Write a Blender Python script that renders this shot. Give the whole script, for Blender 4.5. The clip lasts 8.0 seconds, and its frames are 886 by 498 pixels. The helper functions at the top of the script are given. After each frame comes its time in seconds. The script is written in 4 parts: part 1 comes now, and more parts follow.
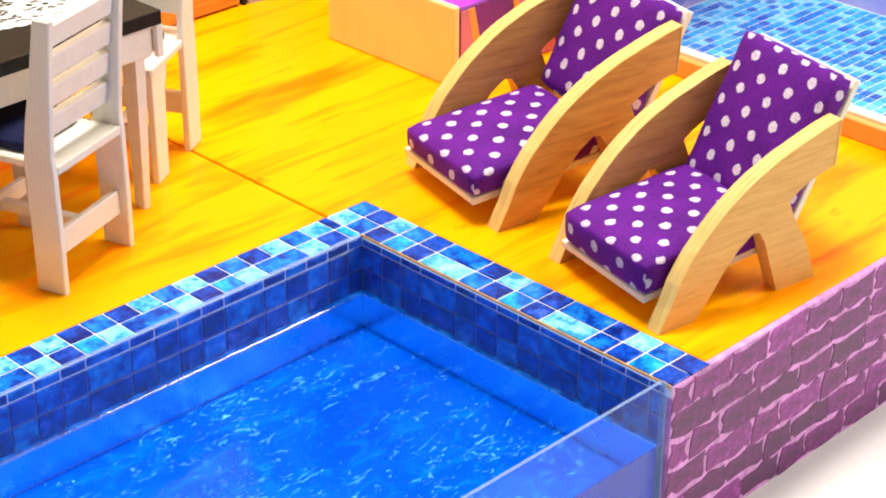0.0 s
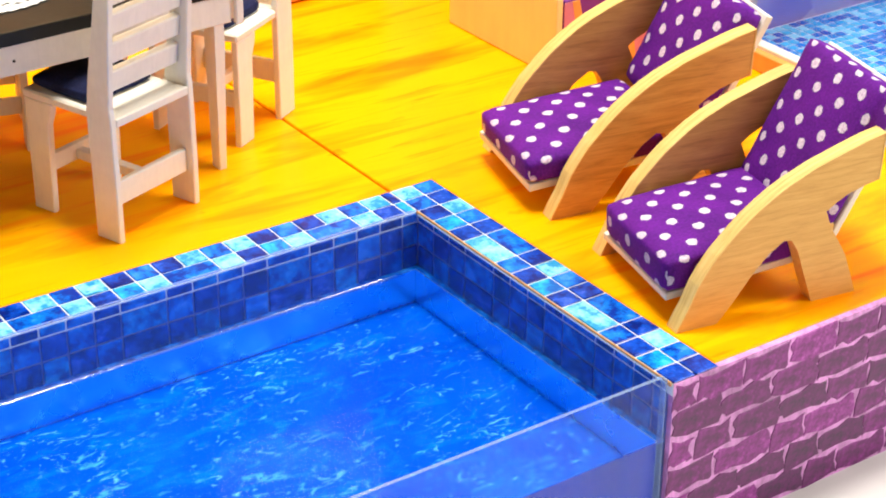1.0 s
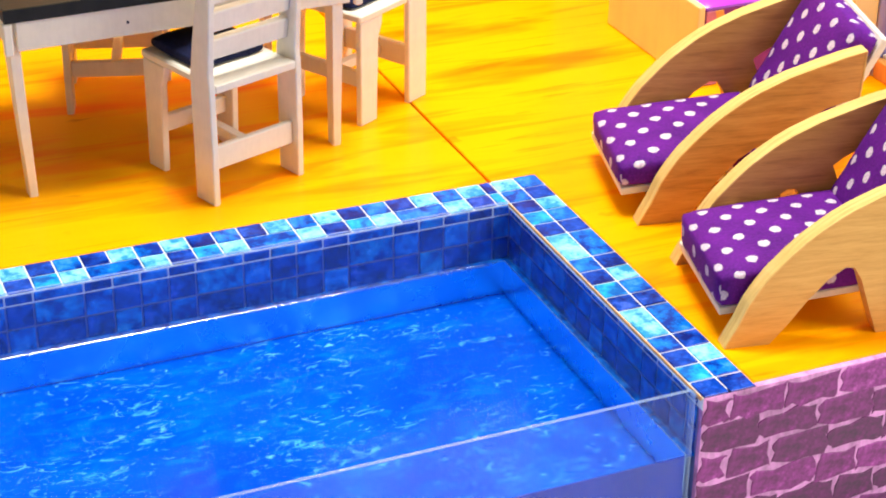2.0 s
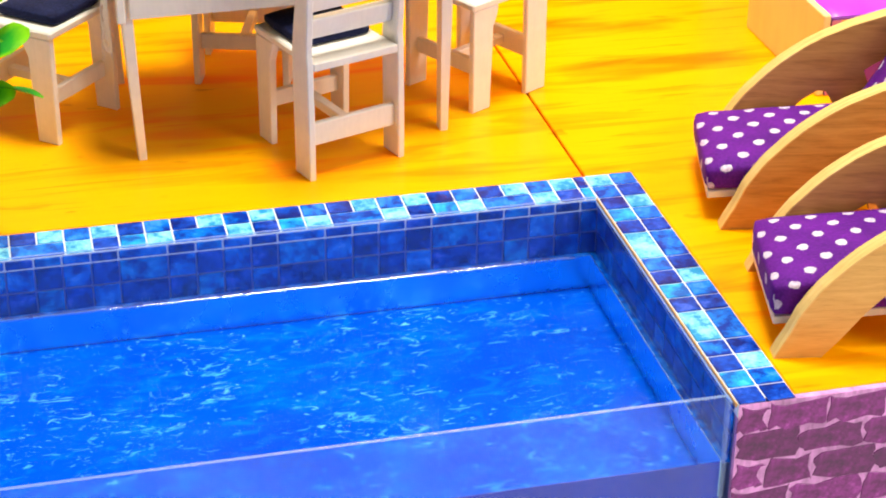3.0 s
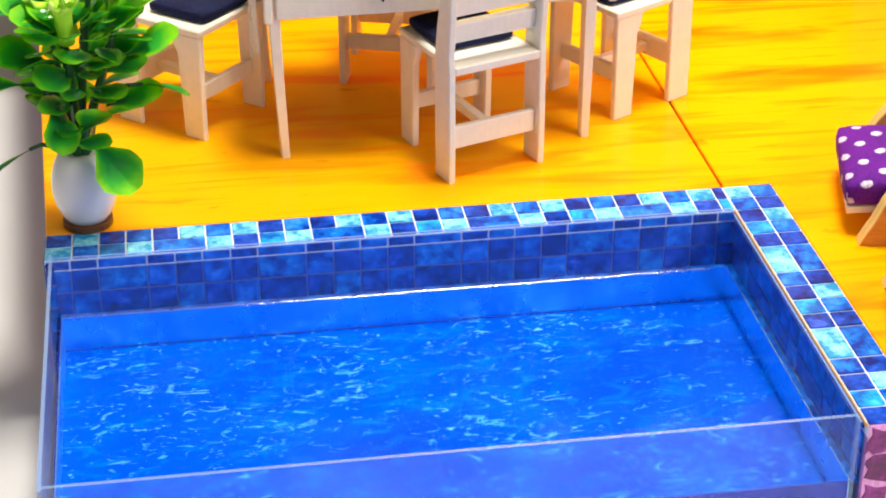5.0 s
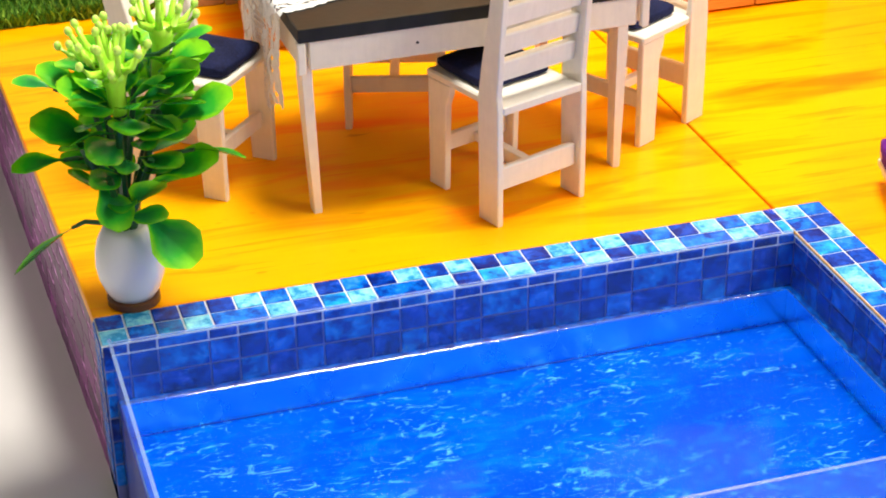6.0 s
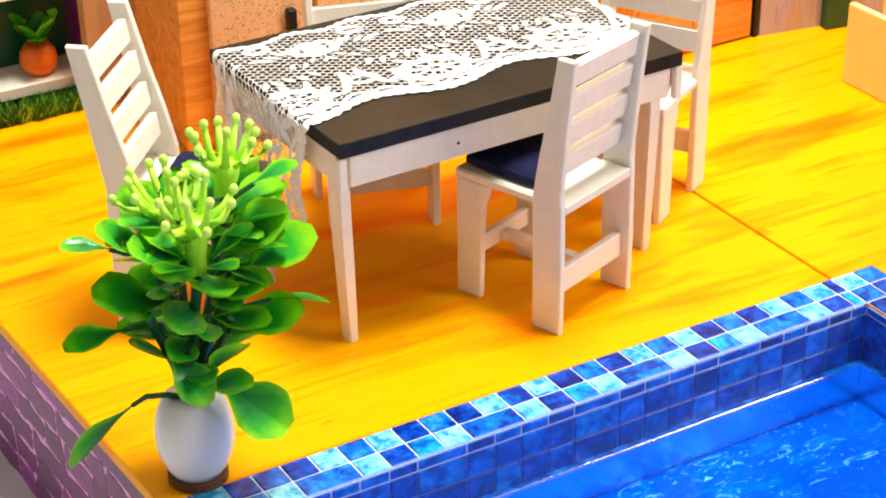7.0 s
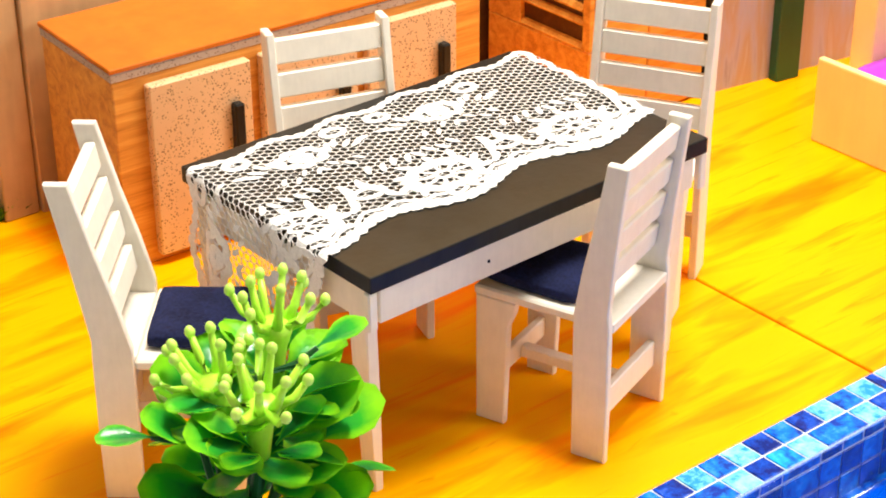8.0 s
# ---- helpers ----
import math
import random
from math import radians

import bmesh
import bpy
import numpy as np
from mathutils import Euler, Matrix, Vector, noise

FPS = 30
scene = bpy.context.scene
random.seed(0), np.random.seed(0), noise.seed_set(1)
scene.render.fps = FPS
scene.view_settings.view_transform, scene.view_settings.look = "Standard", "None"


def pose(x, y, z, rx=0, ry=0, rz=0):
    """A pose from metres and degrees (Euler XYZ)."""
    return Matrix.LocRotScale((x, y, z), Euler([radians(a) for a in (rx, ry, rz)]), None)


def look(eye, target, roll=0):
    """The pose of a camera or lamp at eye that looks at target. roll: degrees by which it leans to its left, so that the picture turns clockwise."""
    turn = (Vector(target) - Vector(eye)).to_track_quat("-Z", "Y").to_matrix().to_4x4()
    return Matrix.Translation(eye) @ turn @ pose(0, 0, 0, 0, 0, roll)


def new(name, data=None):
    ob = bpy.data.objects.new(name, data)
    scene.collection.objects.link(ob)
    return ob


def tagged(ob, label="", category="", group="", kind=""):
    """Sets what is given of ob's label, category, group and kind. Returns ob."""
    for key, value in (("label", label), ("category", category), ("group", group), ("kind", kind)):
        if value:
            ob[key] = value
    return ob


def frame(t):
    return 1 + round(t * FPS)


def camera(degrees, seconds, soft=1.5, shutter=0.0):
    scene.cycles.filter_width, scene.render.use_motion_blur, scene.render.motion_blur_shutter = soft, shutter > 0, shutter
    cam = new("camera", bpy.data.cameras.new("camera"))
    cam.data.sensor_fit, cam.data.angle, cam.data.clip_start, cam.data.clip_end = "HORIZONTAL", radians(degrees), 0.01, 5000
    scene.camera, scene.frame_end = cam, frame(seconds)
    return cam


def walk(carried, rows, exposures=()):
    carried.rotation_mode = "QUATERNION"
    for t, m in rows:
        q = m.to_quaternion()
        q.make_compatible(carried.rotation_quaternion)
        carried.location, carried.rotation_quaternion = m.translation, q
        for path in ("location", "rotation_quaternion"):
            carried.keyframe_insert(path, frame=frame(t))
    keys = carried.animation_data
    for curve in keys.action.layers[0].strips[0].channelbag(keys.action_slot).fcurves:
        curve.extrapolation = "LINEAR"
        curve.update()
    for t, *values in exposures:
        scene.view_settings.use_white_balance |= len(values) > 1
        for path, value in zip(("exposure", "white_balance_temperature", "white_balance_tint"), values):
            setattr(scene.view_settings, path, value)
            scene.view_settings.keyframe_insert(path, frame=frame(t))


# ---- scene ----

# All plan numbers below are centimetres of a hand-made miniature: CM turns them into metres.
CM = 0.01

# ---------------------------------------------------------------- camera
cam = camera(26.0, 8.0, soft=1.9)
PATH = [
    (0.0, (-0.45058, -0.49296, 0.33667), (-0.07643, -0.11943, 0.05298), 0.28),
    (0.5, (-0.42673, -0.52844, 0.33755), (-0.08211, -0.12831, 0.05270), 0.33),
    (1.0, (-0.38761, -0.56429, 0.33642), (-0.08537, -0.13075, 0.05236), 0.47),
    (1.5, (-0.34684, -0.59458, 0.33591), (-0.09104, -0.13174, 0.05247), 0.79),
    (3.0, (-0.23759, -0.65280, 0.34117), (-0.11208, -0.14149, 0.05341), 0.52),
    (3.5, (-0.21179, -0.66441, 0.34288), (-0.12211, -0.14601, 0.05441), 0.58),
    (4.0, (-0.19355, -0.66944, 0.34437), (-0.12837, -0.14792, 0.05493), 0.49),
    (5.5, (-0.27692, -0.63493, 0.34840), (-0.17145, -0.12028, 0.05855), -0.58),
    (6.0, (-0.33631, -0.59792, 0.34717), (-0.18336, -0.09423, 0.05924), -0.79),
    (6.5, (-0.40721, -0.53305, 0.34672), (-0.19408, -0.05117, 0.05971), -0.84),
    (7.0, (-0.45012, -0.45466, 0.34939), (-0.18462, -0.00073, 0.06050), -0.71),
    (7.5, (-0.47626, -0.38092, 0.34829), (-0.16729, 0.04501, 0.06000), -0.50),
    (8.0, (-0.47747, -0.33379, 0.34995), (-0.14625, 0.07427, 0.06050), -0.32),
]
walk(cam, [(t, look(e, g, r)) for t, e, g, r in PATH], [(0.0, 0.0), (3.5, -0.06), (5.5, -0.08), (6.5, -0.02), (7.0, 0.05), (8.0, 0.05)])

# ---------------------------------------------------------------- light
world = bpy.data.worlds.new("room_light")
scene.world = world
world.use_nodes = True
world.node_tree.nodes["Background"].inputs[0].default_value = (1.0, 0.90, 0.81, 1)
world.node_tree.nodes["Background"].inputs[1].default_value = 0.36


def lamp(name, size_x, size_y, watts, eye, target, colour):
    data = bpy.data.lights.new(name, "AREA")
    data.shape, data.size, data.size_y, data.energy, data.color = "RECTANGLE", size_x, size_y, watts, colour
    ob = new(name, data)
    ob.matrix_world = look(eye, target)
    return ob


lamp("ceiling_softbox", 0.34, 0.28, 19.6, (0.04, 0.06, 1.14), (-0.05, 0.0, 0), (1.0, 0.955, 0.86))
lamp("side_softbox", 0.5, 0.4, 8.8, (0.72, -0.70, 0.75), (0.12, -0.15, -0.04), (1.0, 0.95, 0.88))
lamp("kitchen_lamp", 0.30, 0.14, 0.72, (-0.03, 0.26, 0.26), (-0.06, 0.18, 0), (1.0, 0.60, 0.20))

# ---------------------------------------------------------------- materials


class Nodes:
    """A node material under construction: short calls that return sockets."""

    def __init__(self, name, rough=0.5, metal=0.0, spec=0.5):
        self.mat = bpy.data.materials.new(name)
        self.mat.use_nodes = True
        self.tree = self.mat.node_tree
        self.bsdf = self.tree.nodes["Principled BSDF"]
        self.bsdf.inputs["Roughness"].default_value = rough
        self.bsdf.inputs["Metallic"].default_value = metal
        self.bsdf.inputs["Specular IOR Level"].default_value = spec
        self.coord = self.tree.nodes.new("ShaderNodeTexCoord")

    def link(self, a, b):
        self.tree.links.new(a, b)

    def mapped(self, scale, source="Object", turn=(0, 0, 0), shift=None):
        n = self.tree.nodes.new("ShaderNodeMapping")
        self.link(self.coord.outputs[source], n.inputs[0])
        n.inputs["Scale"].default_value = scale
        n.inputs["Rotation"].default_value = [radians(a) for a in turn]
        if shift is not None:
            self.link(shift, n.inputs["Location"])
        return n.outputs[0]

    def noise(self, vec, scale=1.0, detail=4.0, rough=0.55, warp=0.0):
        n = self.tree.nodes.new("ShaderNodeTexNoise")
        self.link(vec, n.inputs["Vector"])
        n.inputs["Scale"].default_value, n.inputs["Detail"].default_value = scale, detail
        n.inputs["Roughness"].default_value, n.inputs["Distortion"].default_value = rough, warp
        return n.outputs[0]

    def cells(self, vec, scale=1.0, feature="F1", out="Distance"):
        n = self.tree.nodes.new("ShaderNodeTexVoronoi")
        self.link(vec, n.inputs["Vector"])
        n.feature = feature
        n.inputs["Scale"].default_value = scale
        return n.outputs[out]

    def random(self):
        return self.tree.nodes.new("ShaderNodeObjectInfo").outputs["Random"]

    def ramp(self, fac, stops, smooth=True):
        n = self.tree.nodes.new("ShaderNodeValToRGB")
        n.color_ramp.interpolation = "LINEAR" if smooth else "CONSTANT"
        while len(n.color_ramp.elements) < len(stops):
            n.color_ramp.elements.new(0.5)
        for e, (at, colour) in zip(n.color_ramp.elements, stops):
            e.position, e.color = at, (*colour, 1)
        self.link(fac, n.inputs[0])
        return n.outputs[0]

    def mix(self, fac, a, b, kind="MIX"):
        n = self.tree.nodes.new("ShaderNodeMix")
        n.data_type, n.blend_type = "RGBA", kind
        for value, socket in ((fac, n.inputs[0]), (a, n.inputs[6]), (b, n.inputs[7])):
            if isinstance(value, (int, float)):
                socket.default_value = value
            elif isinstance(value, tuple):
                socket.default_value = (*value, 1)
            else:
                self.link(value, socket)
        return n.outputs[2]

    def math(self, op, a, b=0.0, c=0.0):
        n = self.tree.nodes.new("ShaderNodeMath")
        n.operation = op
        for value, socket in zip((a, b, c), n.inputs):
            if isinstance(value, (int, float)):
                socket.default_value = value
            else:
                self.link(value, socket)
        return n.outputs[0]

    def colour(self, socket):
        if isinstance(socket, tuple):
            self.bsdf.inputs["Base Color"].default_value = (*socket, 1)
        else:
            self.link(socket, self.bsdf.inputs["Base Color"])
        return self

    def bump(self, height, strength=0.3, depth=0.0003):
        n = self.tree.nodes.new("ShaderNodeBump")
        n.inputs["Strength"].default_value, n.inputs["Distance"].default_value = strength, depth
        self.link(height, n.inputs["Height"])
        self.link(n.outputs[0], self.bsdf.inputs["Normal"])
        return self

    def gloss(self, fac, low, high):
        n = self.tree.nodes.new("ShaderNodeMapRange")
        self.link(fac, n.inputs[0])
        n.inputs[3].default_value, n.inputs[4].default_value = low, high
        self.link(n.outputs[0], self.bsdf.inputs["Roughness"])
        return self


def wood_print(name, stops, stretch=(9, 95, 60), rough=0.32, streak=0.5):
    """Wood grain that runs along local x."""
    m = Nodes(name, rough)
    broad = m.noise(m.mapped(stretch), 1.0, 5, 0.6, 0.6)
    fine = m.noise(m.mapped((stretch[0] * 3, stretch[1] * 7, stretch[2] * 7)), 1.0, 4, 0.6, 0.3)
    both = m.mix(0.3, broad, fine)
    m.colour(m.ramp(both, stops))
    m.bump(fine, 0.15, 0.0002).gloss(broad, rough - 0.06, rough + 0.12)
    return m.mat


def deck_material():
    m = Nodes("yellow_wood_vinyl", 0.4, spec=0.08)
    broad = m.noise(m.mapped((7, 55, 7), turn=(0, 0, 4)), 1.0, 4, 0.55, 0.8)
    streak = m.noise(m.mapped((14, 260, 14), turn=(0, 0, 4)), 1.0, 5, 0.65, 0.5)
    knots = m.noise(m.mapped((26, 75, 26), turn=(0, 0, 4)), 1.0, 3, 0.5, 1.2)
    base = m.ramp(broad, [(0.30, (1.0, 0.18, 0.0)), (0.40, (1.0, 0.30, 0.0)), (0.52, (1.0, 0.43, 0.0)), (0.8, (1.0, 0.37, 0.0))])
    base = m.mix(m.ramp(streak, [(0.28, (0.7, 0.7, 0.7)), (0.41, (0, 0, 0))]), base, (0.96, 0.19, 0.0))
    base = m.mix(m.ramp(knots, [(0.66, (0, 0, 0)), (0.76, (0.7, 0.7, 0.7))]), base, (0.62, 0.17, 0.0))
    m.colour(base).bump(streak, 0.1, 0.0002).gloss(broad, 0.27, 0.4)
    return m.mat


def paint(name, colour, rough=0.45, wear=0.06, scale=160):
    """Hand-brushed paint over wood: faint blotches and brush marks."""
    m = Nodes(name, rough)
    blot = m.noise(m.mapped((scale, scale, scale)), 1.0, 4, 0.6)
    brush = m.noise(m.mapped((scale * 4, scale * 4, scale * 0.5)), 1.0, 3, 0.6)
    lo, hi = tuple(c * (1 - 2.2 * wear) for c in colour), tuple(min(1, c * (1 + wear)) for c in colour)
    m.colour(m.ramp(m.mix(0.4, blot, brush), [(0.3, lo), (0.6, hi)]))
    m.bump(brush, 0.25, 0.0002).gloss(blot, rough - 0.08, rough + 0.12)
    return m.mat


TONES = {
    "navy": ((0.0, 0.017, 0.25), (0.0, 0.07, 0.56)),
    "mid": ((0.0, 0.04, 0.46), (0.0, 0.20, 0.84)),
    "dull": ((0.0, 0.055, 0.48), (0.0, 0.25, 0.80)),
    "azure": ((0.001, 0.14, 0.68), (0.01, 0.42, 0.88)),
    "light": ((0.02, 0.36, 0.78), (0.26, 0.74, 0.92)),
}


def tile_material(tone):
    m = Nodes("printed_tile_" + tone, 0.22, spec=0.3)
    dark, bright = TONES[tone]
    shift = m.math("MULTIPLY", m.random(), 37.0)
    speck = m.noise(m.mapped((420, 420, 420), shift=shift), 1.0, 7, 0.75, 0.4)
    big = m.noise(m.mapped((150, 150, 150), shift=shift), 1.0, 2, 0.5)
    m.colour(m.ramp(m.mix(0.5, speck, big), [(0.43, tuple(a * 0.75 for a in dark)), (0.495, tuple((a + b) / 2 for a, b in zip(dark, bright))), (0.555, bright), (0.66, tuple(min(1, b * 1.3 + 0.06) for b in bright))]))
    m.gloss(speck, 0.15, 0.3)
    return m.mat


def brick_material():
    m = Nodes("purple_brick_print", 0.4)
    big = m.noise(m.mapped((38, 38, 38)), 1.0, 3, 0.5)
    small = m.noise(m.mapped((260, 260, 260)), 1.0, 6, 0.7)
    tone = m.mix(0.55, m.mix(0.35, big, m.random()), small)
    m.colour(m.ramp(tone, [(0.34, (0.06, 0.016, 0.065)), (0.455, (0.14, 0.014, 0.125)), (0.56, (0.28, 0.026, 0.26)), (0.66, (0.54, 0.10, 0.52))]))
    m.gloss(small, 0.3, 0.5)
    return m.mat


def water_print():
    """Printed pool floor: deep blue with pale drifting flecks."""
    m = Nodes("blue_water_print", 0.4, spec=0.03)
    big = m.noise(m.mapped((22, 22, 22)), 1.0, 3, 0.5, 0.5)
    base = m.ramp(big, [(0.3, (0.0, 0.075, 0.60)), (0.55, (0.0, 0.105, 0.70)), (0.75, (0.0, 0.15, 0.80))])
    mottle = m.noise(m.mapped((60, 120, 60), turn=(0, 0, -32)), 1.0, 4, 0.65, 1.0)
    base = m.mix(m.ramp(mottle, [(0.5, (0, 0, 0)), (0.72, (0.55, 0.55, 0.55))]), base, (0.0, 0.26, 0.86))
    where = m.noise(m.mapped((20, 20, 20)), 1.0, 2, 0.5)
    for size, turn, low, tone in (((95, 220, 95), -40, 0.61, (0.10, 0.44, 0.95)), ((130, 250, 130), -24, 0.63, (0.24, 0.62, 0.97)), ((70, 130, 70), -52, 0.64, (0.20, 0.55, 0.95))):
        fleck = m.noise(m.mapped(size, turn=(0, 0, turn)), 1.0, 3.5, 0.62, 1.6)
        fleck = m.math("ADD", fleck, m.math("MULTIPLY", m.math("SUBTRACT", where, 0.5), 0.2))
        base = m.mix(m.ramp(fleck, [(low, (0, 0, 0)), (low + 0.05, (0.5, 0.5, 0.5)), (low + 0.13, (1, 1, 1))]), base, tone)
    m.colour(base)
    return m.mat


def clear(name, tint, rough, amount, shine_least=0.006):
    """Clear sheet: straight-through glass with a surface reflection and a little body colour."""
    m = Nodes(name, rough)
    t = m.tree
    see = t.nodes.new("ShaderNodeBsdfTransparent")
    see.inputs[0].default_value = (*tint, 1)
    shine = t.nodes.new("ShaderNodeBsdfGlossy")
    shine.inputs["Roughness"].default_value = rough
    facing = t.nodes.new("ShaderNodeLayerWeight")
    shine_more = m.math("MULTIPLY_ADD", m.math("POWER", facing.outputs["Facing"], 5.0), 0.32, shine_least)
    both = t.nodes.new("ShaderNodeMixShader")
    m.link(shine_more, both.inputs[0])
    m.link(see.outputs[0], both.inputs[1])
    m.link(shine.outputs[0], both.inputs[2])
    body = t.nodes.new("ShaderNodeMixShader")
    body.inputs[0].default_value = amount
    m.link(both.outputs[0], body.inputs[1])
    m.link(m.bsdf.outputs[0], body.inputs[2])
    m.link(body.outputs[0], t.nodes["Material Output"].inputs[0])
    return m, facing


def fabric(name, colour, dark, scale=900):
    m = Nodes(name, 0.85, spec=0.2)
    weave = m.noise(m.mapped((scale, scale, scale)), 1.0, 3, 0.7)
    fold = m.noise(m.mapped((90, 90, 90)), 1.0, 3, 0.5)
    m.colour(m.ramp(m.mix(0.4, weave, fold), [(0.35, dark), (0.65, colour)]))
    m.bump(weave, 0.6, 0.0004)
    return m.mat


def dotted_fabric():
    """Purple cloth with a staggered grid of white woven dots, laid by UV in centimetres."""
    m = Nodes("purple_dotted_cloth", 0.8, spec=0.25)
    weave = m.noise(m.mapped((1100, 1100, 1100)), 1.0, 3, 0.7)
    fold = m.noise(m.mapped((70, 70, 70)), 1.0, 3, 0.5)
    cloth = m.ramp(m.mix(0.4, weave, fold), [(0.35, (0.07, 0.003, 0.17)), (0.65, (0.16, 0.008, 0.32))])
    split = m.tree.nodes.new("ShaderNodeSeparateXYZ")
    m.link(m.coord.outputs["UV"], split.inputs[0])
    ragged = m.math("MULTIPLY", m.math("SUBTRACT", m.noise(m.mapped((700, 700, 700)), 1.0, 2, 0.6), 0.5), 0.16)
    near = None
    for shift in (0.0, 0.5):
        off = []
        for axis, pitch in ((0, 1.32), (1, 1.5)):
            w = m.math("ADD", m.math("DIVIDE", split.outputs[axis], pitch), shift)
            w = m.math("MULTIPLY", m.math("SUBTRACT", m.math("FRACT", w), 0.5), pitch)
            off.append(m.math("MULTIPLY", w, w))
        d = m.math("SQRT", m.math("ADD", off[0], off[1]))
        near = d if near is None else m.math("MINIMUM", near, d)
    dot = m.ramp(m.math("ADD", near, ragged), [(0.185, (1, 1, 1)), (0.215, (0, 0, 0))])
    thread = m.ramp(weave, [(0.3, (0.44, 0.31, 0.49)), (0.62, (0.78, 0.68, 0.79))])
    m.colour(m.mix(dot, cloth, thread)).bump(m.mix(dot, weave, (0.9, 0.9, 0.9)), 0.4, 0.0004)
    return m.mat


def speckled(name, ground, specks):
    m = Nodes(name, 0.42)
    grain = m.cells(m.mapped((950, 950, 950)), 1.0)
    dots = m.ramp(grain, [(0.26, (1, 1, 1)), (0.36, (0, 0, 0))])
    rare = m.ramp(m.noise(m.mapped((300, 300, 300)), 1.0, 2), [(0.42, (0, 0, 0)), (0.5, (0.9, 0.9, 0.9))])
    cloud = m.noise(m.mapped((60, 60, 60)), 1.0, 3)
    base = m.mix(cloud, tuple(c * 0.85 for c in ground), ground)
    m.colour(m.mix(m.mix(1.0, dots, rare, "MULTIPLY"), base, specks))
    return m.mat


def leaf_material():
    m = Nodes("glossy_green_plastic", 0.2)
    split = m.tree.nodes.new("ShaderNodeSeparateXYZ")
    m.link(m.coord.outputs["UV"], split.inputs[0])
    rim = m.math("ABSOLUTE", m.math("SUBTRACT", split.outputs[0], 0.5))
    rim = m.math("MAXIMUM", m.math("MULTIPLY", rim, 2.0), m.math("SUBTRACT", m.math("MULTIPLY", split.outputs[1], 1.25), 0.25))
    blot = m.noise(m.mapped((160, 160, 160)), 1.0, 4)
    rim = m.math("ADD", rim, m.math("MULTIPLY", m.math("SUBTRACT", m.math("ADD", blot, m.random()), 1.0), 0.35))
    m.colour(m.ramp(rim, [(0.25, (0.016, 0.27, 0.055)), (0.62, (0.05, 0.52, 0.035)), (0.95, (0.34, 0.84, 0.02))]))
    m.bump(blot, 0.5, 0.0006)
    m.bsdf.inputs["Subsurface Weight"].default_value = 0.0
    return m.mat


def grass_material():
    m = Nodes("artificial_grass", 0.6)
    n = m.tree.nodes.new("ShaderNodeNewGeometry")
    m.colour(m.ramp(n.outputs["Random Per Island"], [(0.0, (0.02, 0.09, 0.004)), (0.55, (0.09, 0.29, 0.012)), (1.0, (0.34, 0.56, 0.05))]))
    return m.mat


def mosaic_tile_material(joined=False):
    m = Nodes("light_mosaic_tile" + ("_joined" if joined else ""), 0.15)
    pick = m.tree.nodes.new("ShaderNodeNewGeometry").outputs["Random Per Island"] if joined else m.random()
    m.colour(m.ramp(pick, [(0.0, (0.004, 0.08, 0.50)), (0.25, (0.004, 0.20, 0.68)), (0.5, (0.01, 0.36, 0.80)), (0.8, (0.06, 0.52, 0.86)), (1.0, (0.26, 0.70, 0.92))]))
    return m.mat


def diamond_wall():
    """Wallpaper of overlapping lilac and violet diamonds."""
    m = Nodes("violet_diamond_paper", 0.35)
    cell = m.cells(m.mapped((26, 26, 15), turn=(0, 0, 0)), 1.0, "F1", "Color")
    soft = m.noise(m.mapped((18, 18, 18)), 1.0, 2)
    m.colour(m.mix(0.55, m.ramp(cell, [(0.2, (0.18, 0.12, 0.70)), (0.5, (0.40, 0.36, 0.88)), (0.8, (0.70, 0.68, 0.94))]),
                   m.ramp(soft, [(0.3, (0.32, 0.29, 0.82)), (0.7, (0.72, 0.74, 0.95))])))
    return m.mat


def marble_paper():
    m = Nodes("grey_streaked_paper", 0.4)
    wave = m.noise(m.mapped((45, 45, 9), turn=(0, 24, 0)), 1.0, 4, 0.55, 1.5)
    m.colour(m.ramp(wave, [(0.3, (0.24, 0.20, 0.34)), (0.45, (0.46, 0.44, 0.62)), (0.6, (0.48, 0.36, 0.30)), (0.75, (0.56, 0.56, 0.72))]))
    return m.mat


DECK = deck_material()
GROUND = paint("white_tabletop", (0.72, 0.70, 0.685), 0.5, 0.02, 9)
WHITE = paint("white_hand_paint", (0.84, 0.785, 0.68), 0.4, 0.03)
BLACK = paint("black_lacquer", (0.014, 0.014, 0.013), 0.3, 0.2, 80)
BLACK.node_tree.nodes["Principled BSDF"].inputs["Specular IOR Level"].default_value = 0.22
NAVY = fabric("navy_velvet", (0.012, 0.018, 0.075), (0.003, 0.004, 0.022))
DOTS = dotted_fabric()
TILE = {tone: tile_material(tone) for tone in TONES}
GROUT = paint("white_grout", (0.78, 0.84, 0.90), 0.5, 0.04)
GROUT_BLUE = paint("blue_grout", (0.16, 0.20, 0.55), 0.45, 0.08)
BRICK = brick_material()
MORTAR = paint("pink_mortar", (0.72, 0.32, 0.70), 0.5, 0.25, 120)
WATER_PRINT = water_print()
UNDERWATER = paint("underwater_tank_side", (0.6, 0.88, 1.0), 0.26, 0.02, 40)
UNDERWATER.node_tree.nodes["Principled BSDF"].inputs["Metallic"].default_value = 1.0
SEAM = paint("violet_seam", (0.07, 0.10, 0.72), 0.5, 0.1, 60)
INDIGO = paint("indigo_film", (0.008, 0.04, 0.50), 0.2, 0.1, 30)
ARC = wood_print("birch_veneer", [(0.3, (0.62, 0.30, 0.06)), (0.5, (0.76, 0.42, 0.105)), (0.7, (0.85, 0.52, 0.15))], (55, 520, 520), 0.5)
